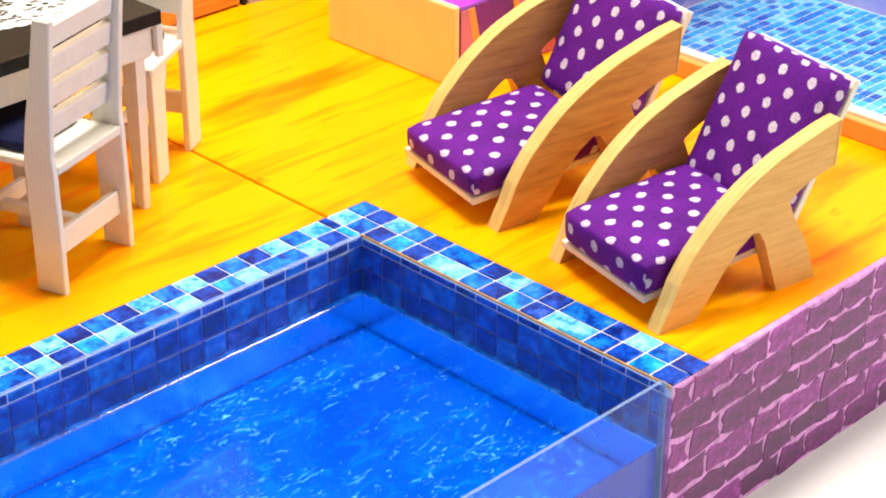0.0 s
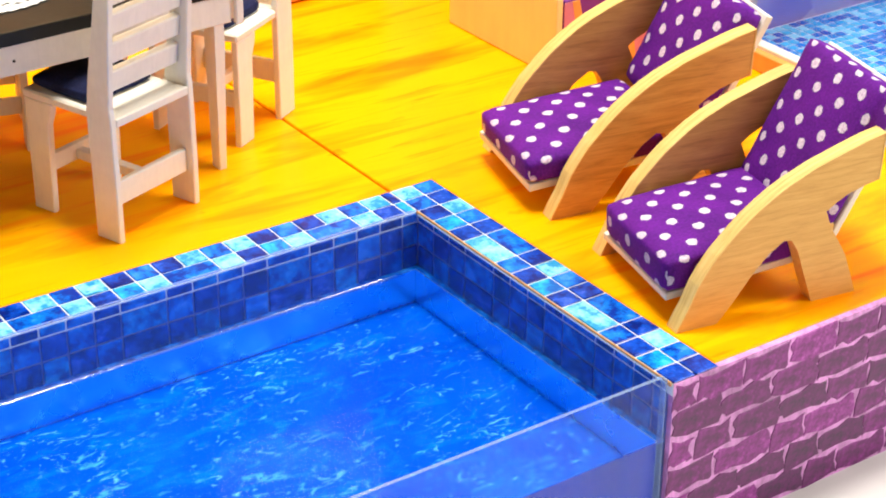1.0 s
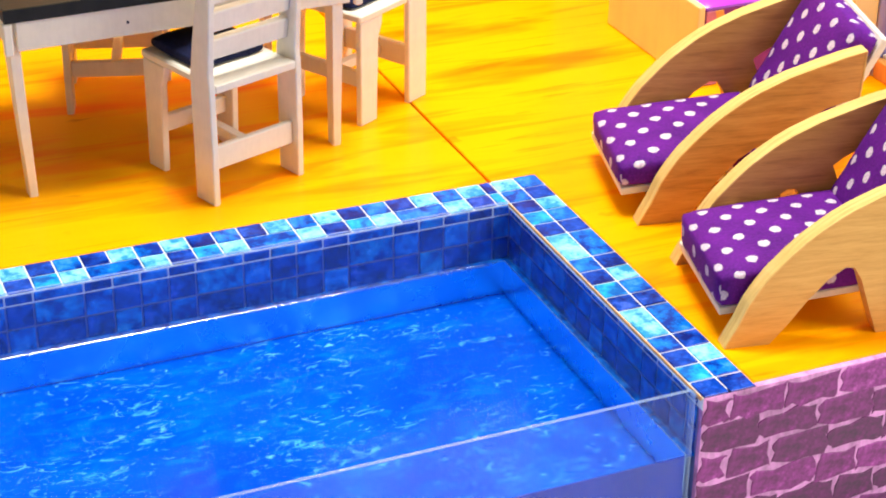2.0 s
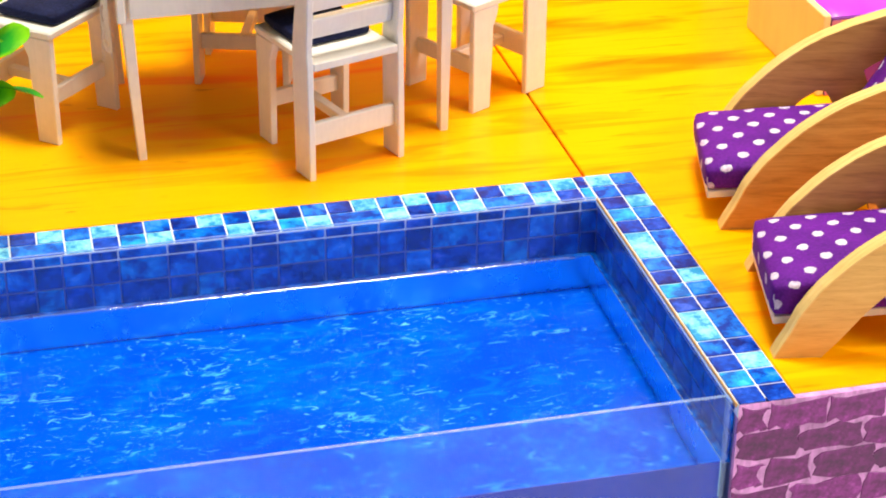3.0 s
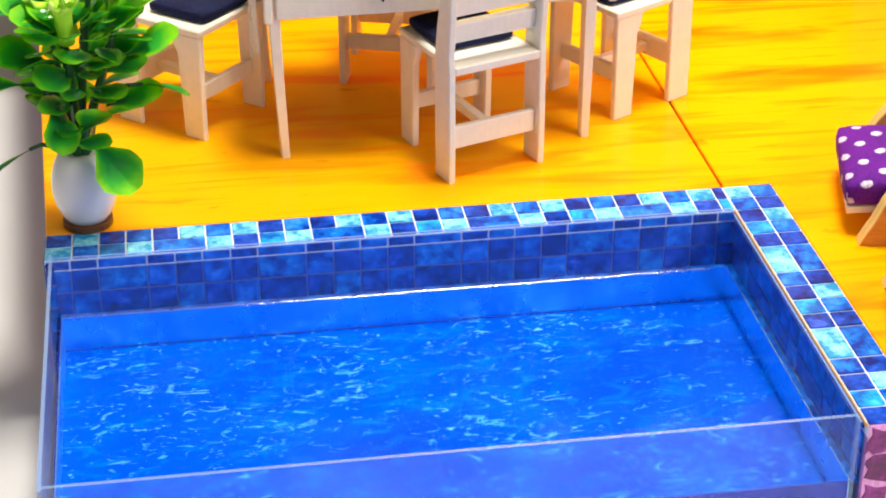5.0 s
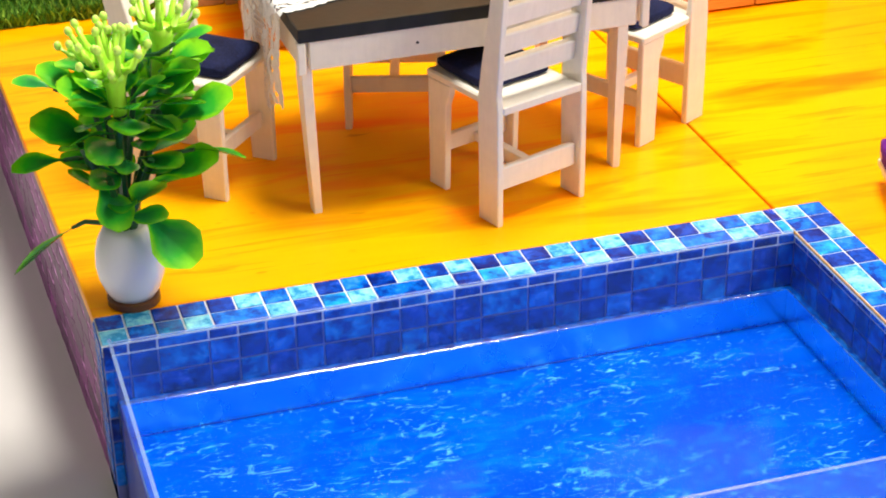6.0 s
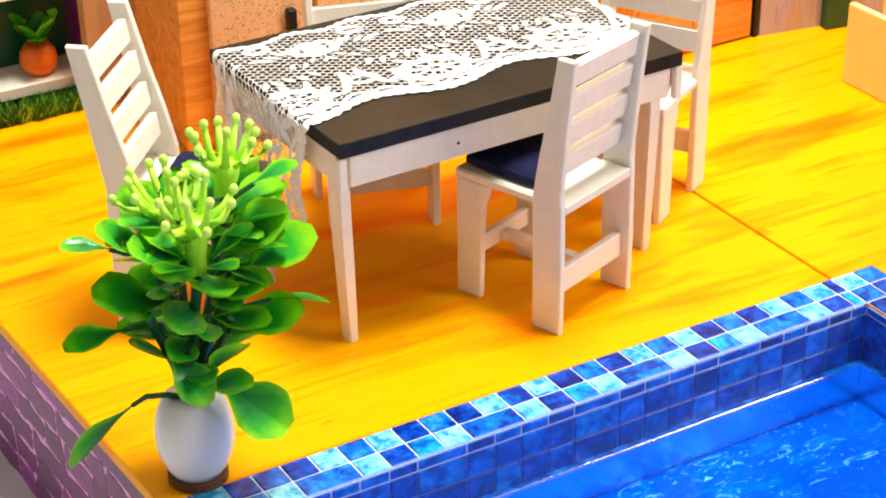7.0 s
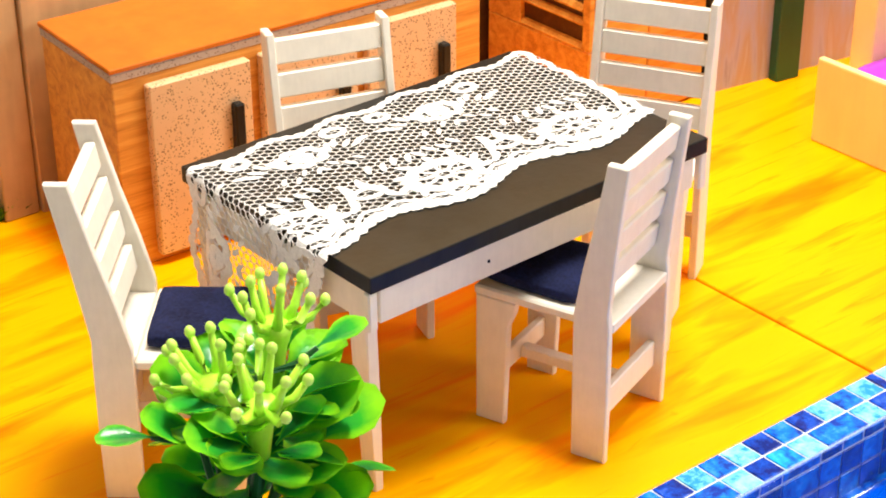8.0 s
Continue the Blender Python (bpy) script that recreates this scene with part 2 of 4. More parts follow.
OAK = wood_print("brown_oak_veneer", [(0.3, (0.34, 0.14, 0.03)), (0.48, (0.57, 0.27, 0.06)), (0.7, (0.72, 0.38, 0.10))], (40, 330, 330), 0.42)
PLY = wood_print("plywood_edge", [(0.3, (0.55, 0.30, 0.07)), (0.5, (0.78, 0.52, 0.16)), (0.7, (0.88, 0.64, 0.26))], (30, 900, 60), 0.55)
PINE = wood_print("orange_pine", [(0.34, (0.48, 0.165, 0.02)), (0.48, (0.70, 0.29, 0.045)), (0.62, (0.83, 0.41, 0.08))], (14, 210, 210), 0.4)
DARK_WOOD = wood_print("dark_walnut", [(0.3, (0.05, 0.018, 0.006)), (0.5, (0.11, 0.04, 0.012)), (0.7, (0.17, 0.065, 0.02))], (20, 200, 200), 0.4)
TAN = paint("tan_panel", (0.54, 0.32, 0.15), 0.5, 0.1, 40)
SPECK = speckled("speckled_beige_board", (0.76, 0.51, 0.28), (0.16, 0.07, 0.03))
CHIP = speckled("grey_chip_board", (0.50, 0.40, 0.32), (0.16, 0.09, 0.06))
ORANGE_TOP = paint("glossy_orange_top", (0.55, 0.14, 0.01), 0.2, 0.1, 25)
CREAM = paint("cream_card", (0.97, 0.75, 0.32), 0.45, 0.04, 30)
PURPLE = paint("purple_card", (0.17, 0.015, 0.25), 0.4, 0.1, 40)
PINK = paint("pink_card", (0.62, 0.20, 0.32), 0.4, 0.08, 40)
SATIN = paint("purple_satin", (0.52, 0.05, 0.75), 0.3, 0.15, 60)
LACE = fabric("white_lace_thread", (0.88, 0.87, 0.86), (0.66, 0.65, 0.65))
CERAMIC = paint("white_glazed_vase", (0.74, 0.75, 0.80), 0.18, 0.02, 30)
LEAF = leaf_material()
STEM = paint("dark_green_stem", (0.012, 0.09, 0.025), 0.35, 0.2, 90)
LIME = paint("lime_green_plastic", (0.50, 0.92, 0.06), 0.3, 0.12, 90)
LIME_TIP = paint("pale_lime_tip", (0.60, 0.93, 0.14), 0.3, 0.1, 90)
GRASS = grass_material()
SOIL = paint("dark_green_mat", (0.02, 0.06, 0.01), 0.8, 0.2, 90)
MOSAIC, MOSAIC_JOINED = mosaic_tile_material(), mosaic_tile_material(True)
DIAMOND = diamond_wall()
MARBLE = marble_paper()
GREEN = paint("bottle_green_post", (0.006, 0.085, 0.04), 0.35, 0.12, 40)
TERRACOTTA = paint("orange_pot_glaze", (0.85, 0.17, 0.01), 0.3, 0.08, 60)
ALUMINIUM = paint("grey_metal_frame", (0.45, 0.5, 0.56), 0.3, 0.05, 40)
TRIM = paint("orange_trim", (0.80, 0.36, 0.08), 0.45, 0.08, 40)
STITCH = paint("bare_copper_edge", (0.75, 0.38, 0.10), 0.4, 0.15, 90)
ACRYLIC, _ = clear("clear_acrylic", (0.95, 0.97, 1.0), 0.04, 0.025)
ACRYLIC.colour((0.62, 0.72, 0.95))
ACRYLIC_EDGE, _ = clear("acrylic_cut_edge", (0.75, 0.85, 1.0), 0.15, 0.2)
ACRYLIC_EDGE.colour((0.55, 0.72, 1.0))
# Blue body colour here stands in for light reflected off the inner panes.
SHEEN_ACRYLIC, _ = clear("acrylic_painted_sheen", (0.93, 0.96, 1.0), 0.06, 0.07, 0.03)
SHEEN_ACRYLIC.colour((0.22, 0.40, 0.95))
WATER_CURL = clear("water_edge", (0.9, 0.96, 1.0), 0.12, 0.0, 0.24)[0].mat
WATER, _ = clear("pool_water", (0.5, 0.84, 1.0), 0.03, 0.0, 0.0)
ripple = WATER.noise(WATER.mapped((42, 42, 42)), 1.0, 2, 0.5)
bump_node = WATER.tree.nodes.new("ShaderNodeBump")
bump_node.inputs["Strength"].default_value, bump_node.inputs["Distance"].default_value = 0.12, 0.0006
WATER.link(ripple, bump_node.inputs["Height"])
for node in WATER.tree.nodes:
    if node.bl_idname in ("ShaderNodeBsdfGlossy", "ShaderNodeLayerWeight"):
        WATER.link(bump_node.outputs[0], node.inputs["Normal"])
ACRYLIC, ACRYLIC_EDGE, SHEEN_ACRYLIC, WATER = ACRYLIC.mat, ACRYLIC_EDGE.mat, SHEEN_ACRYLIC.mat, WATER.mat

# ---------------------------------------------------------------- mesh helpers (centimetres in, metres out)


def to_mesh(name, bm, material, smooth=False):
    bmesh.ops.scale(bm, vec=(CM, CM, CM), verts=bm.verts)
    bmesh.ops.recalc_face_normals(bm, faces=bm.faces)
    me = bpy.data.meshes.new(name)
    bm.to_mesh(me)
    bm.free()
    me.materials.append(material)
    if smooth:
        me.polygons.foreach_set("use_smooth", [True] * len(me.polygons))
    return me


def part(name, bm, material, parent=None, label="", smooth=False):
    ob = new(name, to_mesh(name, bm, material, smooth))
    ob.parent = parent
    if label:
        ob["label"] = label
    return ob


def thing(name, m, label, category, group="", kind=""):
    ob = new(name)
    ob.empty_display_size = 0.01
    ob.matrix_world = m
    return tagged(ob, label, category, group, kind)


def at(x, y, z=0.0, turn=0.0):
    return pose(x * CM, y * CM, z * CM, 0, 0, turn)


def box(x0, y0, z0, x1, y1, z1, bevel=0.04, segments=1):
    bm = bmesh.new()
    bmesh.ops.create_cube(bm, size=1)
    for v in bm.verts:
        v.co = Vector(((x0 + x1) / 2 + v.co.x * (x1 - x0), (y0 + y1) / 2 + v.co.y * (y1 - y0), (z0 + z1) / 2 + v.co.z * (z1 - z0)))
    if bevel:
        bmesh.ops.bevel(bm, geom=list(bm.edges), offset=bevel, segments=segments, profile=0.6, affect="EDGES")
    return bm


def prism(outline, low, high, axes="xz", bevel=0.03):
    """A plate with the given outline in two axes, from low to high along the third."""
    bm = bmesh.new()
    third = next(a for a in "xyz" if a not in axes)

    def put(p, w):
        c = {axes[0]: p[0], axes[1]: p[1], third: w}
        return bm.verts.new((c["x"], c["y"], c["z"]))

    a, b = [put(p, low) for p in outline], [put(p, high) for p in outline]
    bm.faces.new(a)
    bm.faces.new(b[::-1])
    sides = [bm.faces.new((a[i], b[i], b[(i + 1) % len(a)], a[(i + 1) % len(a)])) for i in range(len(a))]
    bmesh.ops.recalc_face_normals(bm, faces=bm.faces)
    if bevel:
        rims = [e for e in bm.edges if e.link_faces and not all(f in sides for f in e.link_faces)]
        bmesh.ops.bevel(bm, geom=rims, offset=bevel, segments=1, affect="EDGES")
    return bm


def lathe(profile, turns=28):
    """A turned body from (radius, height) pairs."""
    bm = bmesh.new()
    rings = [[bm.verts.new((r * math.cos(2 * math.pi * k / turns), r * math.sin(2 * math.pi * k / turns), z)) for k in range(turns)] for r, z in profile]
    for low, high in zip(rings, rings[1:]):
        for k in range(turns):
            bm.faces.new((low[k], low[(k + 1) % turns], high[(k + 1) % turns], high[k]))
    bm.faces.new(rings[0][::-1])
    bm.faces.new(rings[-1])
    return bm


def tube(points, radii, sides=7):
    """A tapered round rod along a chain of points."""
    bm = bmesh.new()
    points = [Vector(p) for p in points]
    rings = []
    for i, (p, r) in enumerate(zip(points, radii)):
        way = (points[min(i + 1, len(points) - 1)] - points[max(i - 1, 0)]).normalized()
        side = way.orthogonal().normalized()
        up = way.cross(side)
        rings.append([bm.verts.new(p + r * (side * math.cos(2 * math.pi * k / sides) + up * math.sin(2 * math.pi * k / sides))) for k in range(sides)])
    for low, high in zip(rings, rings[1:]):
        for k in range(sides):
            bm.faces.new((low[k], low[(k + 1) % sides], high[(k + 1) % sides], high[k]))
    bm.faces.new(rings[0][::-1])
    bm.faces.new(rings[-1])
    return bm


def cushion(x0, y0, z0, x1, y1, z1, bulge=0.25, round_off=0.3, cuts=6):
    """A soft pad: rounded box, slightly domed, with small dents; UVs in centimetres."""
    bm = box(x0, y0, z0, x1, y1, z1, 0)
    bmesh.ops.subdivide_edges(bm, edges=list(bm.edges), cuts=cuts, use_grid_fill=True)
    mid, half = Vector(((x0 + x1) / 2, (y0 + y1) / 2, (z0 + z1) / 2)), Vector(((x1 - x0) / 2, (y1 - y0) / 2, (z1 - z0) / 2))
    uv = bm.loops.layers.uv.new("UVMap")
    for f in bm.faces:
        n = f.normal
        for loop in f.loops:
            c = loop.vert.co
            if abs(n.z) > 0.6:
                loop[uv].uv = (c.x, c.y)
            elif abs(n.x) > 0.6:
                loop[uv].uv = (c.z - z1 + x0, c.y)
            else:
                loop[uv].uv = (c.x, c.z - z1 + y0)
    for v in bm.verts:
        d = v.co - mid
        inner = Vector([max(-h + round_off, min(h - round_off, c)) for c, h in zip(d, half)])
        off = d - inner
        if off.length > 1e-6:
            off = off.normalized() * round_off
        p = inner + off
        dome = (1 - (d.x / half.x) ** 2) * (1 - (d.y / half.y) ** 2)
        if d.z > 0:
            p.z += bulge * dome
        p += 0.05 * noise.noise_vector(v.co * 0.9)
        v.co = mid + p
    return bm

# ---------------------------------------------------------------- setting: table, deck, walls


def structure(name, bm, material, label, category, m=None):
    ob = part(name, bm, material, None)
    if m is not None:
        ob.matrix_world = m
    return tagged(ob, label, category, kind="structure")


DECK_Z, BASE_Z, FRONT_Y = 0.0, -6.8, -17.0
structure("ground", box(-190, -150, BASE_Z - 3, 190, 190, BASE_Z, 0.5), GROUND, "plain white tabletop under the miniature house", "tabletop")
LEFT_EDGE = lambda y: -28.5 - y * 0.044
structure("floor", prism([(LEFT_EDGE(0), 0.02), (-2.02, 0.02), (-2.02, 45), (LEFT_EDGE(29), 45), (LEFT_EDGE(29), 29)], -0.5, DECK_Z, "xy", 0.05), DECK,
          "glossy yellow wood-print deck behind the pool", "deck")
structure("floor_side", prism([(-1.92, 0.02), (0.02, 0.02), (0.02, FRONT_Y + 0.25), (46, FRONT_Y + 0.25), (46, 45), (-1.92, 45)], -0.5, DECK_Z, "xy", 0.05), DECK,
          "glossy yellow wood-print deck beside the pool", "deck")
structure("wall_deck_core", prism([(-28.3, 0.1), (0.1, 0.1), (0.1, FRONT_Y + 0.25), (45.8, FRONT_Y + 0.25), (45.8, 44.8), (-29, 44.8), (LEFT_EDGE(29) + 0.3, 29)], BASE_Z, -0.51, "xy", 0), TAN,
          "card box that carries the deck", "deck base")

WALL_FRONT = structure("wall_front", box(-1.98, FRONT_Y, BASE_Z, 45.8, FRONT_Y + 0.24, -0.03, 0), MORTAR, "purple brick-print wall along the front of the deck", "wall")
left_turn = math.degrees(math.atan2(29, LEFT_EDGE(29) - LEFT_EDGE(0)))
WALL_LEFT = structure("wall_left", box(0, 0, BASE_Z, 29, 0.24, -0.02, 0), MORTAR, "purple brick-print wall down the side of the deck", "wall",
                      at(LEFT_EDGE(0) + 0.27, 0.05, 0, left_turn))

# ---------------------------------------------------------------- swimming pool
POOL_L, IN_X, IN_Y, WATER_Z, POOL_Z = -28.5, -2.0, -2.0, -2.32, -3.75
pool = thing("swimming_pool", at(0, 0), "blue tiled miniature pool filled with clear blue water", "pool")
part("back_rim", box(POOL_L, IN_Y, -0.5, -2.02, 0.0, -0.03, 0), GROUT, pool)
part("side_rim", box(IN_X, FRONT_Y + 0.02, -0.5, 0.0, 0.0, -0.03, 0), GROUT, pool)
part("rim_edge", box(IN_X - 0.09, FRONT_Y + 0.05, -0.12, IN_X - 0.04, IN_Y, 0.04, 0.012), STITCH, pool, "bare orange edge strip")
part("back_wall", box(POOL_L, IN_Y + 0.02, BASE_Z, 0.1, 0.08, -0.51, 0), GROUT_BLUE, pool)
part("side_wall", box(IN_X + 0.02, FRONT_Y + 0.26, BASE_Z, 0.08, 0.0, -0.51, 0), GROUT_BLUE, pool)
part("pool_floor", box(POOL_L + 0.4, FRONT_Y + 0.3, POOL_Z - 0.3, IN_X - 0.3, IN_Y - 0.3, POOL_Z, 0), WATER_PRINT, pool, "printed blue water floor with pale flecks")
part("back_lining", box(POOL_L + 0.4, IN_Y - 0.34, POOL_Z, IN_X - 0.3, IN_Y - 0.3, WATER_Z + 0.02, 0), UNDERWATER, pool, "inner side of the tank that mirrors the floor")
part("side_lining", box(IN_X - 0.34, FRONT_Y + 0.3, POOL_Z, IN_X - 0.3, IN_Y - 0.35, WATER_Z + 0.02, 0), UNDERWATER, pool)
part("end_lining", box(POOL_L + 0.4, FRONT_Y + 0.3, POOL_Z, POOL_L + 0.44, IN_Y - 0.35, WATER_Z, 0), UNDERWATER, pool)
part("back_ledge", box(POOL_L + 0.4, IN_Y - 0.295, WATER_Z - 0.12, IN_X - 0.02, IN_Y + 0.01, WATER_Z - 0.01, 0), TILE["mid"], pool)
part("side_ledge", box(IN_X - 0.295, FRONT_Y + 0.3, WATER_Z - 0.12, IN_X + 0.01, IN_Y - 0.3, WATER_Z - 0.01, 0), TILE["mid"], pool)
part("floor_seam", box(POOL_L + 0.45, IN_Y - 0.365, POOL_Z + 0.004, IN_X - 0.36, IN_Y - 0.345, POOL_Z + 0.02, 0), SEAM, pool, "dark violet seam along the floor")
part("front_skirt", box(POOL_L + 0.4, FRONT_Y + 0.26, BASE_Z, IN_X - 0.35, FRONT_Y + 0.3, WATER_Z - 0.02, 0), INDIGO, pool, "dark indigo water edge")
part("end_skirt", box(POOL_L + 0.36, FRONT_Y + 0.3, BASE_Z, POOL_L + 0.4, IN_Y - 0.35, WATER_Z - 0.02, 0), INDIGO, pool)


def water_sheet():
    bm = bmesh.new()
    bmesh.ops.create_grid(bm, x_segments=60, y_segments=36, size=0.5)
    w, d = IN_X - 0.36 - (POOL_L + 0.46), IN_Y - 0.36 - (FRONT_Y + 0.32)
    for v in bm.verts:
        v.co = Vector(((POOL_L + 0.46 + IN_X - 0.36) / 2 + v.co.x * w, (IN_Y - 0.36 + FRONT_Y + 0.32) / 2 + v.co.y * d, WATER_Z))
        v.co.z += 0.012 * noise.noise(v.co * 0.55)
    return bm


water = part("water", water_sheet(), WATER, pool, "clear still water", smooth=True)
water.data.flip_normals() if water.data.polygons[0].normal.z < 0 else None
water.visible_shadow = False


def pane(name, x0, y0, x1, y1, z0, z1, sheet=ACRYLIC):
    """A clear sheet with bright sawn rims."""
    ob = part(name, box(x0, y0, z0, x1, y1, z1 - 0.02, 0), sheet, pool, "clear acrylic sheet")
    ob.visible_shadow = False
    rim = part("polished_edge", box(x0, y0, z1 - 0.018, x1, y1, z1 + 0.012, 0), ACRYLIC_EDGE, ob)
    rim.visible_shadow = False
    return ob


pane("front_pane", POOL_L + 0.35, FRONT_Y + 0.1, IN_X - 0.42, FRONT_Y + 0.22, BASE_Z, 0.32)
pane("back_pane", POOL_L + 0.35, IN_Y - 0.2, IN_X - 0.2, IN_Y - 0.1, BASE_Z, 0.16, SHEEN_ACRYLIC)
pane("side_pane", IN_X - 0.2, FRONT_Y + 0.23, IN_X - 0.12, IN_Y - 0.22, BASE_Z, -0.02, SHEEN_ACRYLIC)
pane("end_pane", POOL_L + 0.2, FRONT_Y, POOL_L + 0.33, IN_Y - 0.1, BASE_Z, 0.3)


def meniscus():
    """The small upward curl of the water against the back lining."""
    bm = bmesh.new()
    rows = []
    for k in range(7):
        a = math.pi / 2 * k / 6
        y, z = IN_Y - 0.32 - 0.16 * (1 - math.sin(a)), WATER_Z + 0.16 * (1 - math.cos(a))
        rows.append([bm.verts.new((POOL_L + 0.5 + s * 0.5, y + 0.015 * noise.noise(Vector((s * 0.4, 0, 0))), z * 1.0 + 0.02 * noise.noise(Vector((s * 0.35, 5, 0))))) for s in range(51)])
    for a, b in zip(rows, rows[1:]):
        for s in range(50):
            bm.faces.new((a[s], a[s + 1], b[s + 1], b[s]))
    return bm


curl = part("water_edge", meniscus(), WATER_CURL, water, smooth=True)
if curl.data.polygons[0].normal.z < 0:
    curl.data.flip_normals()
curl.visible_shadow = False
corner = part("corner_bar", box(IN_X - 0.4, FRONT_Y - 0.01, BASE_Z, IN_X - 0.3, FRONT_Y + 0.21, 0.3, 0), ACRYLIC_EDGE, pool)
corner.visible_shadow = False
part("end_post", box(POOL_L, IN_Y - 0.05, BASE_Z, POOL_L + 0.33, 0.0, -0.52, 0.03), GROUT_BLUE, pool)

# ---------------------------------------------------------------- dining table and lace
TX0, TX1, TY0, TY1, TZ = -19.65, -5.52, 4.85, 14.45, 7.97
table = thing("dining_table", at((TX0 + TX1) / 2, (TY0 + TY1) / 2, 0, 1.4), "white painted dining table with a black top", "table")
hx, hy = (TX1 - TX0) / 2, (TY1 - TY0) / 2
part("tabletop", box(-hx, -hy, TZ - 0.55, hx, hy, TZ, 0.05, 2), BLACK, table, "glossy black tabletop")
for sy in (-1, 1):
    part("long_apron", box(-hx + 0.45, sy * (hy - 0.3) - 0.15, TZ - 1.75, hx - 0.45, sy * (hy - 0.3) + 0.15, TZ - 0.56), WHITE, table)
for sx in (-1, 1):
    part("short_apron", box(sx * (hx - 0.3) - 0.15, -hy + 0.45, TZ - 1.75, sx * (hx - 0.3) + 0.15, hy - 0.45, TZ - 0.56), WHITE, table)


for sx in (-1, 1):
    part("corner_block", box(sx * (hx - 0.12) - 0.17, -hy + 0.02, TZ - 1.85, sx * (hx - 0.12) + 0.17, -hy + 0.3, TZ - 0.57, 0.05), WHITE, table)


for x in (-2.4, 2.9):
    bm = lathe([(0.06, 0), (0.05, 0.03), (0.02, 0.045)], 8)
    bmesh.ops.rotate(bm, verts=bm.verts, matrix=Matrix.Rotation(math.pi / 2, 3, "X"))
    bmesh.ops.translate(bm, verts=bm.verts, vec=(x, -hy + 0.15, TZ - 1.2))
    part("nail_head", bm, BLACK, table, "dark nail head")


def table_leg(sx, sy):
    bm = bmesh.new()
    rings = []
    splay = 0.28 if sx < 0 else 0.06
    for z, w, d in ((0, 0.17, 0.30), (3.0, 0.19, 0.36), (5.6, 0.22, 0.42), (TZ - 0.57, 0.22, 0.42)):
        x = sx * (6.45 if sx < 0 else 6.06) + sx * splay * min(z, 5.6) / 5.6 * (0.8 if sx < 0 else 1)
        y = sy * (3.92 if sx < 0 else 4.12)
        rings.append([bm.verts.new((x + a * w, y + b * d, z)) for a, b in ((-1, -1), (1, -1), (1, 1), (-1, 1))])
    for lo, hi in zip(rings, rings[1:]):
        for k in range(4):
            bm.faces.new((lo[k], lo[(k + 1) % 4], hi[(k + 1) % 4], hi[k]))
    bm.faces.new(rings[0][::-1])
    bm.faces.new(rings[-1])
    bmesh.ops.bevel(bm, geom=[e for e in bm.edges if abs(e.verts[0].co.z - e.verts[1].co.z) > 0.2], offset=0.05, segments=1, affect="EDGES")
    return bm


for sx in (-1, 1):
    for sy in (-1, 1):
        part("leg", table_leg(sx, sy), WHITE, table)

LOW_X, WAVE = -14.0, 5.6


def lace_front(x):
    return 7.05 + 0.025 * (x + 12.6) - 0.36 * math.cos(2 * math.pi * (x - LOW_X) / WAVE)


def lace_back(x):
    return 13.95 + 0.03 * (x + 12.6) + 0.16 * math.cos(4 * math.pi * (x - LOW_X) / WAVE)


